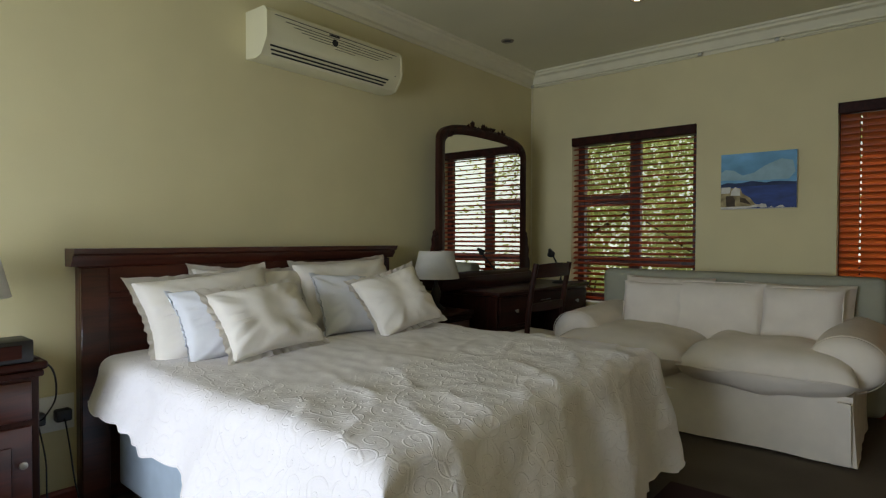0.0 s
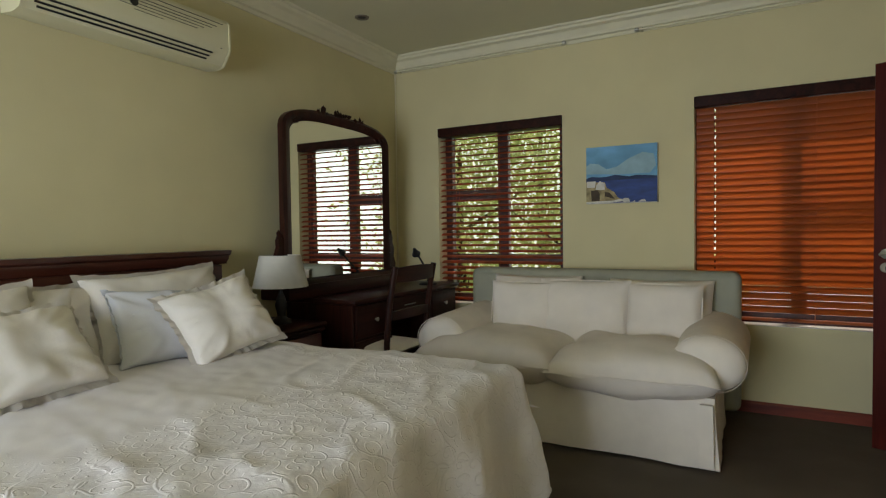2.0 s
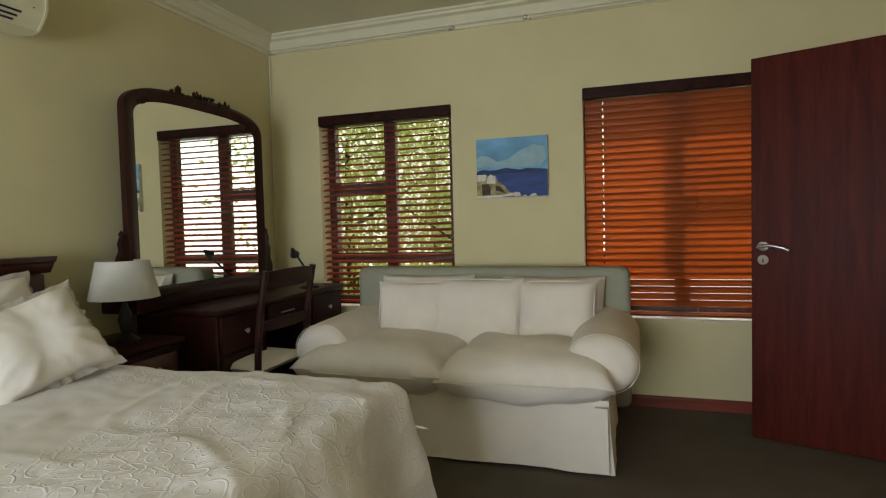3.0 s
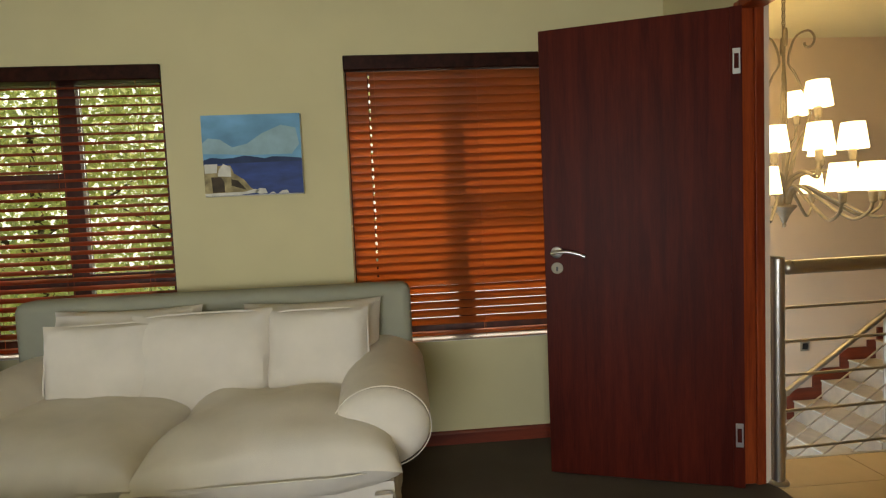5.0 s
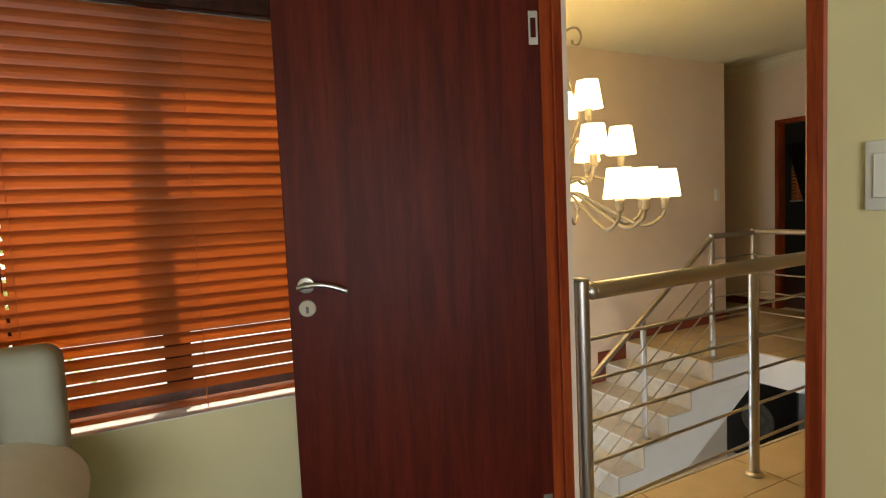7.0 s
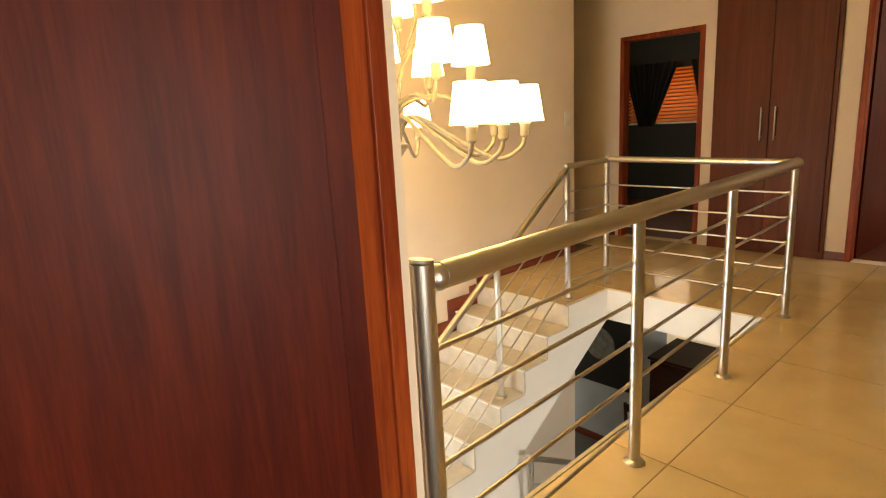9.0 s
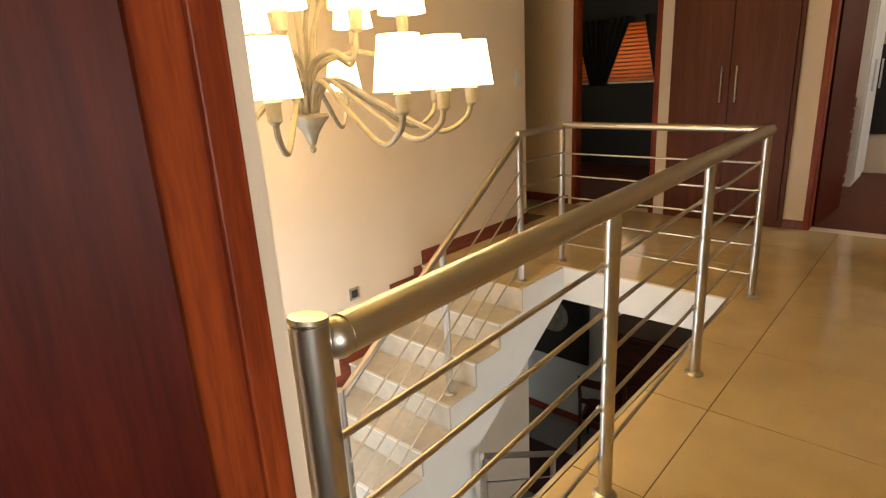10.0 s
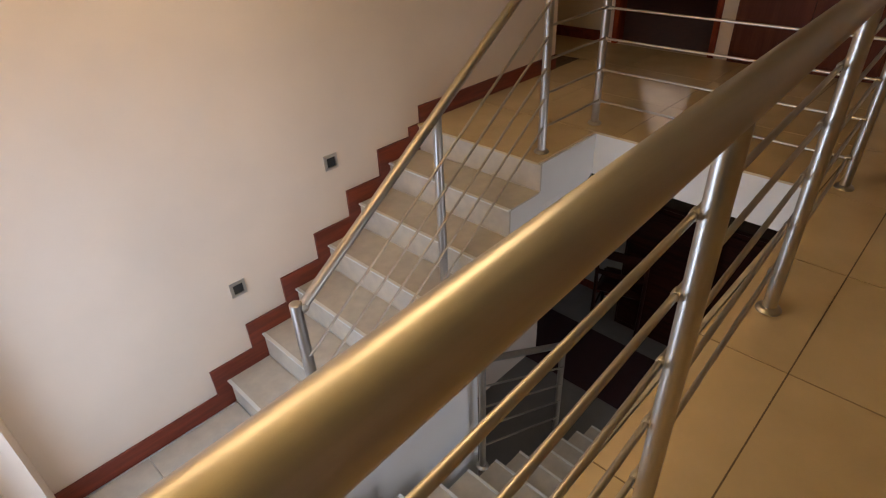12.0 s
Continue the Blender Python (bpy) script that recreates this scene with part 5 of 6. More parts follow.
# ---- bedroom things ----
def air_conditioner():
    x0, x1, y0, y1, z0, z1 = XH + 0.002, XH + 0.20, 2.07, 3.07, 2.10, 2.362
    a = thing("air_conditioner", (x0, (y0 + y1) / 2, z0), "cream plastic wall-mounted air conditioner with dark vents", "air conditioner")
    prof = [(x0, z0 + 0.01), (x0 + 0.09, z0), (x0 + 0.14, z0 + 0.012), (x1 - 0.012, z0 + 0.075), (x1, z0 + 0.10), (x1 - 0.004, z1 - 0.03), (x1 - 0.03, z1 - 0.004), (x0, z1)]
    part("body", prism(prof, "y", y0 + 0.012, y1 - 0.012), AC_PLASTIC, a)
    for ya, yb in ((y0, y0 + 0.0118), (y1 - 0.0118, y1)):
        bm = prism([(x + (0.004 if x > x0 else 0), z) for x, z in prof], "y", ya, yb)
        part("end_cap", bm, AC_PLASTIC, a)
    # dark outlet slots on the sloping lower front
    d = Vector((x1 - 0.012 - x0 - 0.14, 0, 0.063)).normalized()
    base = Vector((x0 + 0.14, 0, z0 + 0.012))
    for k, s in enumerate((0.020, 0.040, 0.062)):
        p = base + d * s
        bm = boxed(-0.0045, 0.0045, y0 + 0.035 + 0.012 * (2 - k), y1 - 0.125 + 0.01 * k, -0.0015, 0.0015)
        part("slot", move(bm, Matrix.Translation((p.x + 0.0012, 0, p.z - 0.0012)) @ Matrix.Rotation(-math.atan2(d.z, d.x), 4, "Y")), BLACK, a, smooth=False)
    for k, (a0, b0) in enumerate(((0.05, 0.05), (0.12, 0.09), (0.17, 0.12), (0.22, 0.17), (0.27, 0.21), (0.45, 0.40))):
        z = z1 - 0.042 - 0.015 * k - (0.006 if k else 0)
        part("line", boxed(x1 - 0.0035, x1 + 0.0006, y0 + a0, y1 - b0, z - 0.001, z + 0.001), BLACK, a, smooth=False)
    part("badge", lathe([(0, 0), (0.020, 0), (0.020, 0.003), (0.014, 0.004), (0, 0.004)], 20, (x1 - 0.002, 2.52, z1 - 0.088), "x"), BLACK, a, "round dark badge")
    part("name_bar", boxed(x1 - 0.003, x1 + 0.001, 2.48, 2.55, z1 - 0.056, z1 - 0.046), BLACK, a, smooth=False)
    part("sensor", lathe([(0, 0), (0.006, 0), (0.006, 0.003), (0, 0.003)], 10, (x1 - 0.006, 3.01, z0 + 0.095), "x"), BLACK, a)


air_conditioner()


def downlight(x, y, lit, z=CEIL):
    d = thing("downlight", (x, y, z), "round recessed ceiling downlight" + (", lit" if lit else ", unlit"), "downlight", "ceiling downlights")
    part("ring", lathe([(0.034, -0.001), (0.036, -0.008), (0.047, -0.007), (0.049, -0.001)], 24, (x, y, z)), IRON, d)
    part("lamp", lathe([(0, -0.003), (0.026, -0.003), (0.028, -0.001), (0.033, -0.0005)], 20, (x, y, z)), glow("lit_downlight", (1.0, 0.82, 0.5), 40) if lit else BLACK, d)


downlight(-2.65, 4.07, False)
downlight(-1.59, 3.95, True)
ORIGIN[0] = LANDING
downlight(5.19, 5.45, False)
ORIGIN[0] = Vector((0, 0, 0))


def curtain_rail(x0, x1, z):
    r = thing("curtain_rail", ((x0 + x1) / 2, YW - 0.04, z), "thin cream curtain rail below the cornice", "curtain rail", "curtain rails")
    part("rod", tube([(x0, YW - 0.045, z), (x1, YW - 0.045, z)], 0.008, 10), CORNICE, r)
    for x in (x0 + 0.03, x1 - 0.02):
        part("bracket", boxed(x - 0.008, x + 0.008, YW - 0.05, YW - 0.001, z - 0.006, z + 0.014, 0.002, 1), CORNICE, r)
    for x in (x0, x1):
        part("finial", lathe([(0, -0.018), (0.012, -0.012), (0.015, 0), (0.012, 0.012), (0, 0.018)], 12, (x, YW - 0.045, z), "x"), CHROME, r)


curtain_rail(-2.96, -1.50, 2.55)
curtain_rail(-0.99, 0.93, 2.55)
cw = part("wall_cable", tube([(-2.985, 4.985, 2.54), (-2.985, 4.985, 0.08)], 0.006, 8), CORNICE)
tagged(cw, "thin cream cable running down the room corner", "cable")


# ---- painting ----
def painting():
    x0, x1, z0, z1 = -1.346, -0.86, 1.372, 1.776
    y = YW - 0.032
    p = thing("painting", ((x0 + x1) / 2, YW - 0.015, z0), "unframed canvas painting of a blue sea and white village", "painting")
    SKYP = material("painted_sky", (0.17, 0.40, 0.62), 0.7, noise_scale=6, noise_amount=0.16, big_scale=2.4, big_amount=0.2, bump=0.2, bump_scale=150, stretch=(1, 1, 2.2))
    CLOUD = material("painted_cloud", (0.30, 0.46, 0.52), 0.7, noise_scale=14, noise_amount=0.12, bump=0.2, bump_scale=150)
    SEA = material("painted_sea", (0.018, 0.05, 0.21), 0.6, noise_scale=10, noise_amount=0.3, bump=0.2, bump_scale=150, stretch=(1, 1, 3))
    HILL = material("painted_hills", (0.022, 0.045, 0.12), 0.7, noise_scale=12, noise_amount=0.3)
    ROCK = material("painted_rock", (0.36, 0.29, 0.15), 0.8, noise_scale=22, noise_amount=0.5)
    WHT = material("painted_white_houses", (0.66, 0.64, 0.57), 0.7, noise_scale=20, noise_amount=0.15)
    DRK = material("painted_shadow", (0.07, 0.05, 0.03), 0.8, noise_scale=20, noise_amount=0.3)
    part("canvas", boxed(x0, x1, y + 0.001, YW - 0.001, z0, z1, 0.002, 1), WHT, p)

    def shape(name, pts, depth, mat):
        bm = bmesh.new()
        vs = [bm.verts.new((x0 + u * (x1 - x0), y - depth, z0 + v * (z1 - z0))) for u, v in pts]
        f = bm.faces.new(vs)
        ext = bmesh.ops.extrude_face_region(bm, geom=[f])
        for g in ext["geom"]:
            if isinstance(g, bmesh.types.BMVert):
                g.co.y = y + 0.0006
        bmesh.ops.recalc_face_normals(bm, faces=bm.faces)
        part(name, bm, mat, p, smooth=False)

    shape("painted_sky", [(0.002, 0.4), (0.998, 0.4), (0.998, 0.998), (0.002, 0.998)], 0.0006, SKYP)
    shape("painted_cloud", [(0.0, 0.53), (0.2, 0.52), (0.45, 0.5), (0.9, 0.5), (0.98, 0.62), (0.95, 0.82), (0.8, 0.86), (0.6, 0.76), (0.45, 0.64), (0.3, 0.6), (0.18, 0.7), (0.06, 0.72), (0.0, 0.66)], 0.0010, CLOUD)
    shape("painted_sea", [(0.002, 0.01), (0.998, 0.01), (0.998, 0.43), (0.002, 0.42)], 0.0014, SEA)
    shape("painted_hill", [(0.002, 0.40), (0.998, 0.41), (0.998, 0.445), (0.85, 0.465), (0.7, 0.475), (0.62, 0.455), (0.48, 0.485), (0.42, 0.495), (0.3, 0.47), (0.2, 0.465), (0.08, 0.48), (0.002, 0.45)], 0.0018, HILL)
    shape("painted_rock", [(0.002, 0.03), (0.56, 0.03), (0.46, 0.10), (0.40, 0.20), (0.30, 0.28), (0.27, 0.38), (0.002, 0.38)], 0.0022, ROCK)
    for k, pts in enumerate(([(0.01, 0.29), (0.13, 0.29), (0.14, 0.40), (0.01, 0.40)], [(0.14, 0.25), (0.27, 0.24), (0.27, 0.36), (0.20, 0.40), (0.15, 0.33)], [(0.002, 0.012), (0.34, 0.012), (0.5, 0.03), (0.56, 0.06), (0.5, 0.08), (0.4, 0.05), (0.002, 0.04)],
                             [(0.55, 0.015), (0.63, 0.02), (0.61, 0.08), (0.55, 0.09), (0.50, 0.05)], [(0.64, 0.015), (0.71, 0.015), (0.69, 0.04)], [(0.74, 0.015), (0.85, 0.015), (0.83, 0.055), (0.78, 0.05)])):
        shape("painted_house", pts, 0.0026, WHT)
    shape("painted_shade", [(0.08, 0.05), (0.2, 0.05), (0.2, 0.17), (0.17, 0.24), (0.07, 0.24)], 0.0027, DRK)
    shape("painted_shade", [(0.27, 0.13), (0.42, 0.07), (0.34, 0.19), (0.27, 0.21)], 0.0027, DRK)


painting()


# ---- dressing table, mirror and chair ----
def dressing_table():
    d = thing("dressing_table", (-2.66, 4.2, 0), "dark mahogany dressing table with drawer pedestals", "dressing table")
    x0, x1, y0, y1 = -2.97, -2.40, 3.60, 4.94
    part("top", boxed(x0, x1 + 0.02, y0 - 0.02, y1 + 0.02, 0.752, 0.782, 0.008, 2), DARK_WOOD, d)
    for a, b in ((y0, y0 + 0.42), (y1 - 0.42, y1)):
        ped = part("pedestal", boxed(x0 + 0.02, x1 - 0.012, a, b, 0.07, 0.75, 0.004, 1), DARK_WOOD_UP, d)
        part("plinth", boxed(x0 + 0.02, x1 - 0.005, a - 0.008, b + 0.008, 0.0, 0.069, 0.004, 1), DARK_WOOD, d)
        for k in range(3):
            dr = part("drawer", boxed(x1 - 0.0115, x1 + 0.004, a + 0.02, b - 0.02, 0.10 + 0.22 * k, 0.30 + 0.22 * k, 0.004, 1), DARK_WOOD, d)
            part("knob", lathe([(0.006, 0), (0.006, 0.010), (0.014, 0.016), (0.014, 0.022), (0, 0.026)], 14, (x1 + 0.004, (a + b) / 2, 0.20 + 0.22 * k), "x"), CHROME, dr)
    mid = part("drawer", boxed(x1 - 0.02, x1, y0 + 0.43, y1 - 0.43, 0.63, 0.75, 0.004, 1), DARK_WOOD, d)
    part("handle", tube([(x1 + 0.018, 4.14, 0.69), (x1 + 0.018, 4.28, 0.69)], 0.004, 8), CHROME, mid)
    return d


dressing_table()


def arch(t, y0, y1, z0, zs, zt):
    """The outline of the mirror: up one side, over rounded shoulders and a shallow arch, down the other."""
    w = (y1 - y0) / 2
    c = math.cos(t)
    s = math.sin(t)
    return ((y0 + y1) / 2 - w * math.copysign(abs(c) ** 0.62, c), zs + (zt - zs) * abs(s) ** 0.75)


def dressing_mirror():
    m = thing("dressing_mirror", (-2.82, 3.97, 0.78), "tall arched mirror in a carved dark mahogany frame", "mirror")
    xb = -2.80
    outer, inner = [], []
    n = 40
    for rows, (y0, y1, z0, zs, zt) in ((outer, (3.415, 4.575, 0.885, 1.83, 1.99)), (inner, (3.49, 4.50, 0.905, 1.81, 1.92))):
        rows.append((y0, z0))
        rows.append((y0, 1.3))
        for i in range(n + 1):
            rows.append(arch(math.pi * i / n, y0, y1, z0, zs, zt))
        rows.append((y1, 1.3))
        rows.append((y1, z0))
    bm = bmesh.new()
    rings = []
    for f, dx in ((0.0, 0.0), (0.0, 0.018), (0.25, 0.03), (0.55, 0.026), (0.8, 0.014), (1.0, 0.008), (1.0, 0.0)):
        rings.append([bm.verts.new((xb + dx, a[0] + (b[0] - a[0]) * f, a[1] + (b[1] - a[1]) * f)) for a, b in zip(outer, inner)])
    for a, b in zip(rings, rings[1:]):
        for i in range(len(a) - 1):
            bm.faces.new((a[i], a[i + 1], b[i + 1], b[i]))
    bmesh.ops.recalc_face_normals(bm, faces=bm.faces)
    part("frame", bm, DARK_WOOD_UP, m)
    bm = bmesh.new()
    vs = [bm.verts.new((xb + 0.006, y, z)) for y, z in inner]
    bm.faces.new(vs)
    part("glass", bm, glass_m, m, "clear mirror glass", False)
    bm = bmesh.new()
    back = [[bm.verts.new((xb - d, y, z)) for y, z in outer] for d in (0.0, 0.018)]
    bm.faces.new(back[1])
    for i in range(len(outer) - 1):
        bm.faces.new((back[0][i], back[0][i + 1], back[1][i + 1], back[1][i]))
    bmesh.ops.recalc_face_normals(bm, faces=bm.faces)
    part("backing", bm, DARK_WOOD_UP, m, smooth=False)
    part("base", boxed(-2.965, -2.73, 3.39, 4.60, 0.783, 0.872, 0.01, 2), DARK_WOOD, m)
    part("base_moulding", prism([(-2.83, 0.872), (-2.735, 0.872), (-2.75, 0.888), (-2.77, 0.90), (-2.83, 0.90)], "y", 3.40, 4.59), DARK_WOOD, m)
    # carved crest: leaves and a central shell along the arch
    rng = random.Random(3)
    for u0, half, rise in ((-0.42, 0.13, 0.040), (0.0, 0.20, 0.062), (0.40, 0.14, 0.036), (-0.88, 0.06, 0.02), (0.88, 0.06, 0.02)):
        bm = bmesh.new()
        for k in range(22):
            u = rng.uniform(-1, 1)
            y = 3.995 + (u0 + u * half) * 0.52
            zt = 1.99 - 0.15 * max(abs(u0 + u * half) - 0.42, 0) - 0.022 * abs(u0)
            lean = u * 0.9 + rng.uniform(-0.3, 0.3)
            mm = Matrix.Translation((xb + 0.014 + 0.012 * rng.random(), y, zt - 0.012 + rise * (1 - u * u) * rng.random())) @ Matrix.Rotation(-lean, 4, "X") @ Matrix.Diagonal((0.6, 0.7, rng.uniform(1.2, 2.0), 1))
            bmesh.ops.create_icosphere(bm, subdivisions=1, radius=rng.uniform(0.009, 0.016), matrix=mm)
        part("carved_leaves", bm, DARK_WOOD, m, "carved leaf crest")
    for s, y in ((-1, 3.415), (1, 4.575)):
        bm = prism([(y + s * p, z) for p, z in ((0.0, 0.89), (0.075, 0.89), (0.08, 0.95), (0.055, 1.0), (0.062, 1.06), (0.04, 1.11), (0.045, 1.15), (0.02, 1.185), (0.0, 1.16))], "x", -2.815, -2.785)
        br = part("bracket", bm, DARK_WOOD, m)
        part("finial", lathe([(0.010, 1.15), (0.018, 1.165), (0.012, 1.18), (0.016, 1.195), (0, 1.215)], 12, (-2.80, y + s * 0.028, 0)), DARK_WOOD, br)
    m.matrix_basis = m.matrix_basis @ Matrix.Rotation(radians(0.8), 4, "Z")        # stands very slightly askew


dressing_mirror()


def chair():
    c = thing("desk_chair", (-2.40, 3.89, 0), "dark wooden chair with a pale padded seat at the dressing table", "chair")
    xb, xf, y0, y1 = -2.20, -2.62, 3.66, 4.12
    for y in (y0, y1):
        part("back_post", tube(smooth_line([(xb + 0.045, y, 0.0), (xb, y, 0.24), (xb - 0.01, y, 0.46), (xb + 0.015, y, 0.74), (xb + 0.06, y, 0.985)], 5), 0.019, 10), DARK_WOOD_UP, c)
        part("front_leg", lathe([(0.014, 0), (0.018, 0.1), (0.022, 0.4), (0.02, 0.43)], 12, (xf, y, 0)), DARK_WOOD_UP, c)
        part("side_rail", boxed(xf, xb, y - 0.012, y + 0.012, 0.38, 0.43, 0.003, 1), DARK_WOOD, c)
        part("stretcher", tube([(xf, y, 0.2), (xb + 0.01, y, 0.2)], 0.010, 8), DARK_WOOD, c)
    part("front_rail", boxed(xf - 0.012, xf + 0.012, y0, y1, 0.38, 0.43, 0.003, 1), DARK_WOOD, c)

    def slat(z, h, x, bow):
        bm = bmesh.new()
        rows = []
        for i in range(13):
            u = i / 12 * 2 - 1
            yy = (y0 + y1) / 2 + u * (y1 - y0) / 2
            xx = x + bow * (1 - u * u)
            rows.append([bm.verts.new(p) for p in ((xx, yy, z), (xx + 0.018, yy, z), (xx + 0.024, yy, z + h + 0.012 * (1 - u * u)), (xx + 0.006, yy, z + h + 0.012 * (1 - u * u)))])
        for a, b in zip(rows, rows[1:]):
            for k in range(4):
                bm.faces.new((a[k], a[(k + 1) % 4], b[(k + 1) % 4], b[k]))
        bm.faces.new(rows[0])
        bm.faces.new(rows[-1][::-1])
        bmesh.ops.recalc_face_normals(bm, faces=bm.faces)
        part("back_slat", bm, DARK_WOOD, c)

    slat(0.89, 0.085, xb + 0.04, 0.03)
    slat(0.66, 0.05, xb - 0.005, 0.03)
    part("seat", move(cushion(0.44, 0.46, 0.075, 12, 4, 0, 0.003, 21), pose((xb + xf) / 2, (y0 + y1) / 2, 0.455)), LINEN, c, "pale padded fabric seat")
    return c


desk_chair = chair()
low_chair = copy_thing(desk_chair, pose(5.93, 6.12, -2.75, 0, 0, 195))
tagged(low_chair, "dark wooden chair with a padded seat on the lower floor", "chair")
for o in low_chair.children:
    if o.name.startswith("seat"):
        o.data = o.data.copy()
        o.data.materials[0] = DARK_WOOD
        tagged(o, "dark padded seat")


def desk_lamp():
    d = thing("desk_lamp", (-2.50, 4.66, 0.782), "black jointed desk lamp on the dressing table", "desk lamp")
    part("base", lathe([(0.07, 0.782), (0.072, 0.79), (0.06, 0.80), (0.012, 0.806), (0.008, 0.82)], 20, (-2.50, 4.66, 0)), BLACK, d)
    part("arm", tube([(-2.50, 4.66, 0.81), (-2.47, 4.62, 0.875), (-2.45, 4.39, 1.06)], 0.007, 8), BLACK, d)
    part("head", move(lathe([(0.012, 0), (0.016, -0.02), (0.03, -0.06), (0.032, -0.062), (0.0, -0.058)], 16), pose(-2.45, 4.385, 1.065, 50, 20, 0)), BLACK, d)
    part("joint", lathe([(0, -0.012), (0.012, -0.01), (0.012, 0.01), (0, 0.012)], 12, (-2.47, 4.62, 0.875), "x"), BLACK, d)


desk_lamp()


def nightstand(y0, y1, top, label, handles):
    n = thing("nightstand", (-2.75, (y0 + y1) / 2, 0), label, "nightstand", "nightstands")
    x0, x1 = -2.978, -2.545
    part("top", boxed(x0, x1 + 0.025, y0 - 0.022, y1 + 0.022, top - 0.03, top, 0.010, 3), DARK_WOOD, n)
    part("body", boxed(x0 + 0.005, x1, y0, y1, 0.07, top - 0.031, 0.004, 1), DARK_WOOD_UP, n)
    part("plinth", boxed(x0, x1 + 0.012, y0 - 0.010, y1 + 0.010, 0.0, 0.069, 0.006, 2), DARK_WOOD, n)
    part("moulding", boxed(x1 - 0.01, x1 + 0.014, y0 - 0.012, y1 + 0.012, top - 0.055, top - 0.032, 0.006, 2), DARK_WOOD, n)
    dr = part("drawer", boxed(x1 + 0.0005, x1 + 0.016, y0 + 0.025, y1 - 0.025, top - 0.20, top - 0.065, 0.005, 2), HEAD_WOOD, n)
    dd = part("door", boxed(x1 + 0.0005, x1 + 0.014, y0 + 0.025, y1 - 0.025, 0.09, top - 0.22, 0.005, 2), HEAD_WOOD, n)
    part("door_panel", boxed(x1 + 0.0145, x1 + 0.02, y0 + 0.085, y1 - 0.085, 0.15, top - 0.28, 0.005, 2), HEAD_WOOD, dd)
    k = [(0.005, 0), (0.005, 0.010), (0.013, 0.017), (0.012, 0.024), (0, 0.027)]
    part("knob", lathe(k, 14, (x1 + 0.016, (y0 + y1) / 2, top - 0.13), "x"), CHROME, dr)
    part("knob", lathe(k, 14, (x1 + 0.014, y1 - 0.055, (top - 0.22 + 0.09) / 2 + 0.08), "x"), CHROME, dd)
    return n


nightstand(0.54, 1.005, 0.722, "dark mahogany nightstand with a panelled door beside the bed", True)
nightstand(3.145, 3.475, 0.665, "dark mahogany nightstand between bed and dressing table", True)


def table_lamp(x, y, z, label):
    t = thing("table_lamp", (x, y, z), label, "table lamp", "bedside lamps")
    part("base", lathe([(0.06, z), (0.062, z + 0.012), (0.045, z + 0.025), (0.022, z + 0.045), (0.03, z + 0.08), (0.036, z + 0.11), (0.024, z + 0.15), (0.012, z + 0.18), (0.01, z + 0.25)], 20, (x, y, 0)), BLACK, t, "dark turned base")
    part("shade", lathe([(0.160, z + 0.215), (0.118, z + 0.40), (0.116, z + 0.40), (0.158, z + 0.2155)], 32, (x, y, 0)), SHADE_CLOTH, t, "white tapered cloth shade")
    part("collar", lathe([(0.012, z + 0.25), (0.116, z + 0.385), (0.116, z + 0.388), (0.012, z + 0.256)], 16, (x, y, 0)), CHROME, t)


table_lamp(-2.72, 3.322, 0.665, "small lamp with a white cloth shade on the nightstand")
table_lamp(-2.72, 0.805, 0.722, "small lamp with a white cloth shade on the nightstand")
bx = thing("radio", (-2.58, 0.82, 0.722), "low black clock radio on the nightstand", "radio")
part("body", boxed(-2.65, -2.52, 0.66, 0.985, 0.723, 0.80, 0.008, 2), BLACK, bx)
part("front", boxed(-2.519, -2.515, 0.70, 0.95, 0.738, 0.785, 0.002, 1), DARK_WOOD, bx)

so = thing("power_socket", (XH, 1.05, 0.33), "white double wall socket with two black plugs", "socket")
part("plate", boxed(XH + 0.001, XH + 0.012, 1.045, 1.245, 0.33, 0.48, 0.003, 2), WHITE_PLASTIC, so)
for y in (1.10, 1.195):
    part("plug", boxed(XH + 0.0125, XH + 0.06, y - 0.03, y + 0.03, 0.375, 0.425, 0.008, 2), BLACK, so, "black plug")
for k, pts in enumerate(([(-2.56, 0.99, 0.735), (-2.60, 1.06, 0.67), (-2.75, 1.11, 0.53), (-2.90, 1.11, 0.42), (-2.94, 1.10, 0.40)],
                         [(-2.94, 1.10, 0.39), (-2.88, 1.11, 0.25), (-2.82, 1.10, 0.10), (-2.72, 1.11, 0.006), (-2.55, 1.15, 0.006), (-2.46, 1.08, 0.006), (-2.54, 1.035, 0.006)],
                         [(-2.94, 1.195, 0.39), (-2.90, 1.20, 0.28), (-2.86, 1.21, 0.12), (-2.80, 1.23, 0.006), (-2.70, 1.27, 0.006)])):
    cb = part("power_cable", tube(smooth_line(pts, 8), 0.0035, 6), BLACK)
    tagged(cb, "thin black power cable beside the nightstand", "cable", "power cables")

br = part("bedside_rug", boxed(-1.09, -0.45, 1.3, 3.13, 0.0005, 0.012, 0.004, 1), RUG)
tagged(br, "dark red-brown rug at the foot of the bed", "rug")


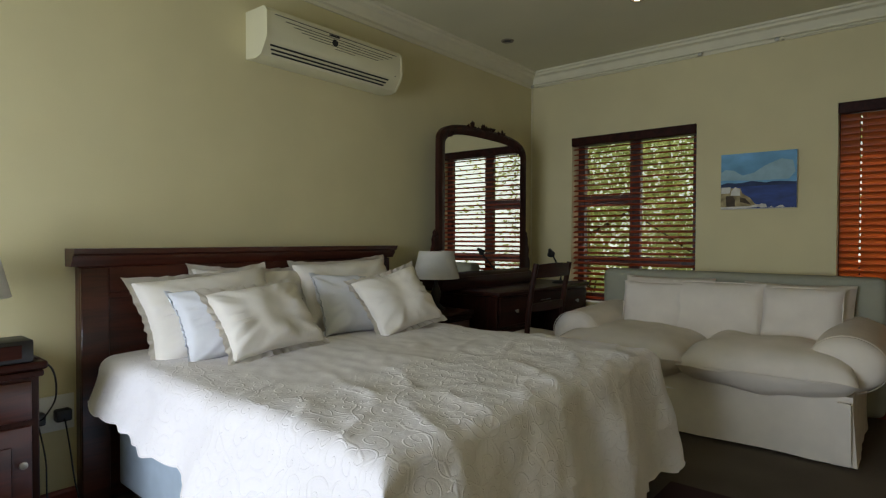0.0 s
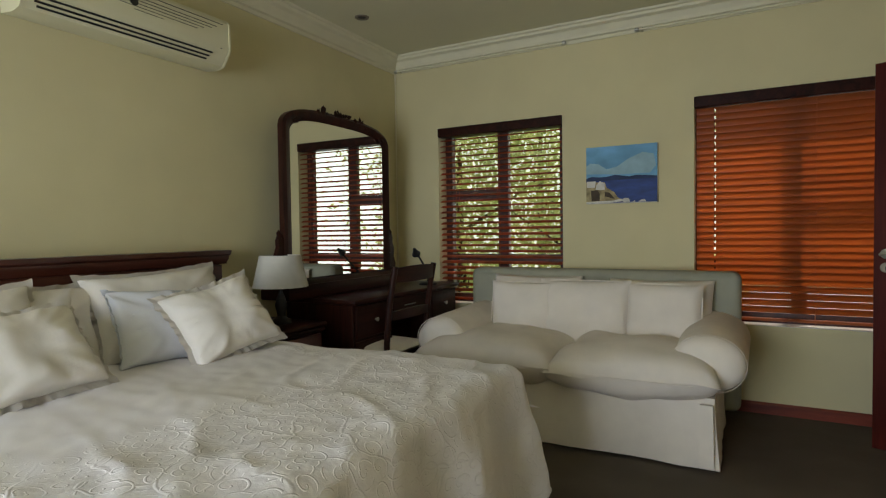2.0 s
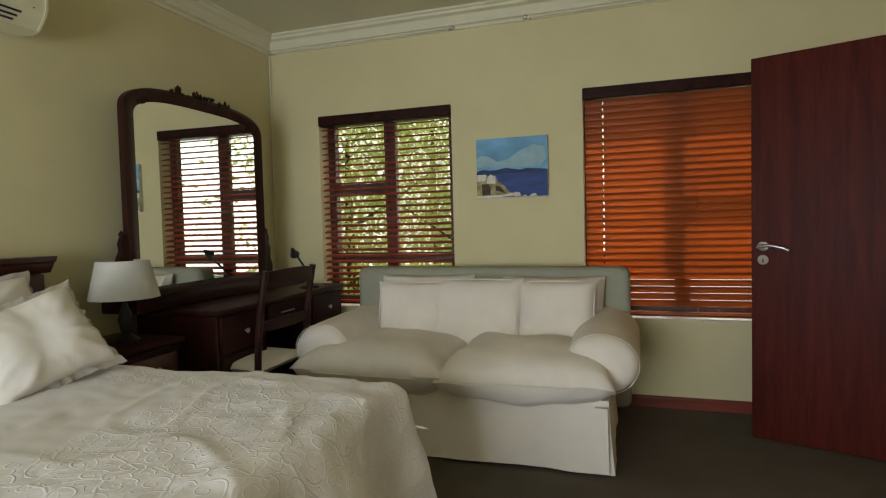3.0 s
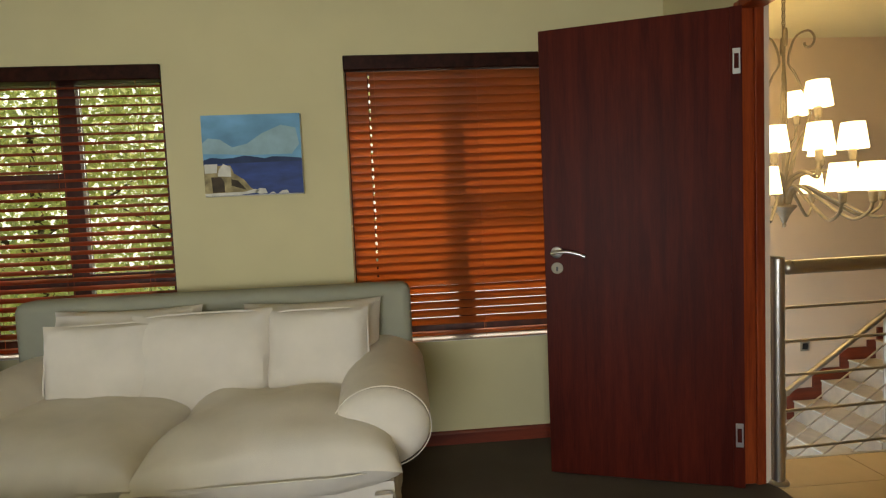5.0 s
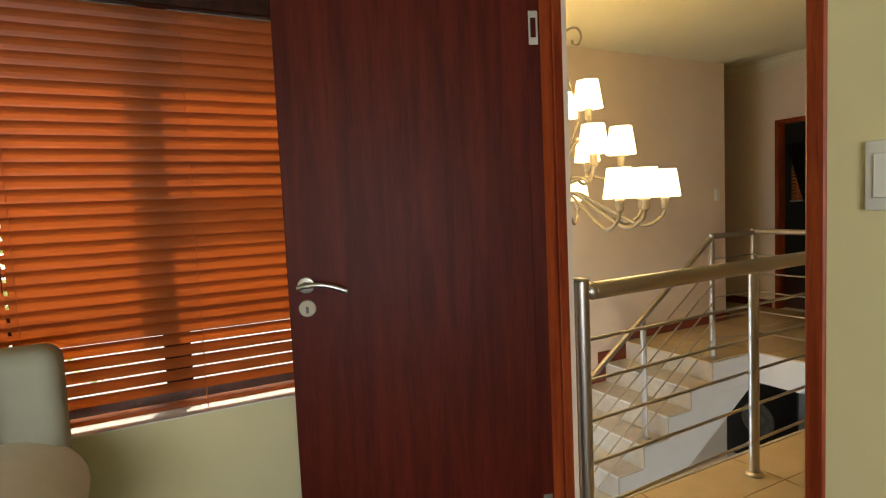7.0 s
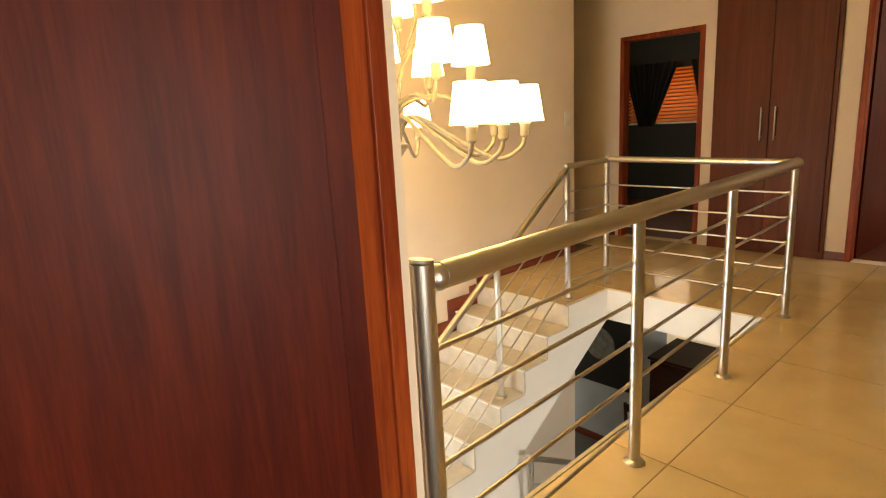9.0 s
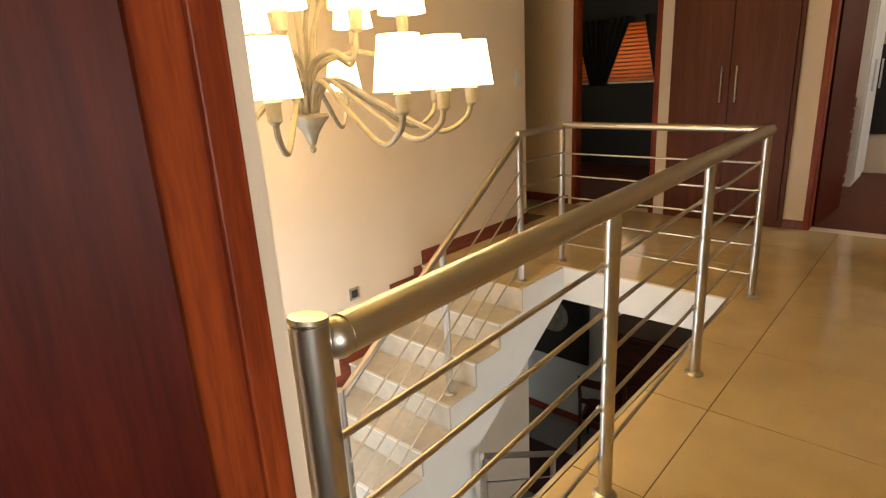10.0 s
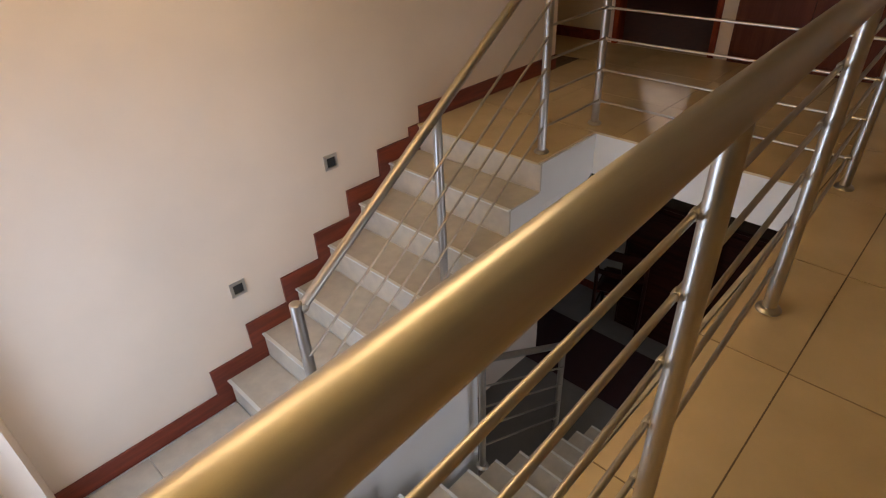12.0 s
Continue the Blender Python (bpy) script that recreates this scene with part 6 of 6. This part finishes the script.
# ---- garden outside ----
def tree(x, y, base, height, spread, leaves, seed):
    rng = random.Random(seed)
    t = thing("garden_tree", (x, y, base), "leafy green garden tree outside the window", "tree", "garden trees")
    trunk = [(x, y, base), (x + 0.1, y, base + height * 0.3), (x - 0.05, y + 0.1, base + height * 0.6), (x, y, base + height * 0.85)]
    bm = tube(smooth_line(trunk, 5), 0.1, 10, taper=[0.13 - 0.1 * i / 15 for i in range(16)])
    for k in range(6):
        a = rng.uniform(0, 6.28)
        z = base + height * rng.uniform(0.25, 0.75)
        tube([(x, y, z), (x + spread * 0.4 * math.cos(a), y + spread * 0.4 * math.sin(a), z + 0.35), (x + spread * 0.85 * math.cos(a), y + spread * 0.85 * math.sin(a), z + 0.8)], 0.03, 6, bm, [0.03, 0.016, 0.006])
    part("trunk", bm, BARK, t)
    clumps = [(Vector((rng.gauss(0, spread * 0.5), rng.gauss(0, spread * 0.4), rng.uniform(0.2, 1.0) * height)), rng.uniform(0.25, 0.5)) for _ in range(46)]
    vs, fs = [], []
    for _ in range(leaves):
        c, r = rng.choice(clumps)
        p = Vector((x, y, base)) + c + Vector((rng.gauss(0, r), rng.gauss(0, r), rng.gauss(0, r * 0.8)))
        d = Vector((rng.gauss(0, 1), rng.gauss(0, 1), rng.gauss(-0.3, 0.6))).normalized()
        s = d.orthogonal().normalized()
        s.rotate(Matrix.Rotation(rng.uniform(0, 6.28), 3, d))
        L, w = rng.uniform(0.05, 0.11), rng.uniform(0.014, 0.028)
        i = len(vs)
        up = d.cross(s) * 0.012
        vs += [p, p + d * L * 0.45 + s * w + up, p + d * L, p + d * L * 0.45 - s * w + up]
        fs += [(i, i + 1, i + 2), (i, i + 2, i + 3)]
    me = bpy.data.meshes.new("crown")
    me.from_pydata(vs, [], fs)
    me.materials.append(LEAF)
    ob = new("crown", me)
    ob.parent = t
    ob.matrix_parent_inverse = t.matrix_basis.inverted()


tree(-3.6, 7.4, -3.0, 6.2, 1.5, 17000, 1)
tree(-1.9, 8.1, -3.0, 6.6, 1.5, 20000, 2)
tree(-5.4, 8.4, -3.0, 6.8, 1.8, 9000, 3)
tree(-3.4, 10.0, -3.0, 7.0, 2.2, 9000, 4)
tree(-6.6, 10.6, -3.0, 7.2, 2.2, 8000, 5)


# glowing screen added beyond the garden, so the window gaps turn white
backdrop_mat = glow("backdrop_glow", (0.95, 1.0, 0.90), 3.2)
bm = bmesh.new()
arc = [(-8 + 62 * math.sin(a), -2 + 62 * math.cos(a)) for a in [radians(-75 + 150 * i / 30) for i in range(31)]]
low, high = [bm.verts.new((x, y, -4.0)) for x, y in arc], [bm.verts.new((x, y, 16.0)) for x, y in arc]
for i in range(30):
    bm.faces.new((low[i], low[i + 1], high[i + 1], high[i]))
structure("backdrop", bm, backdrop_mat, "glowing backdrop added beyond the garden", "backdrop")
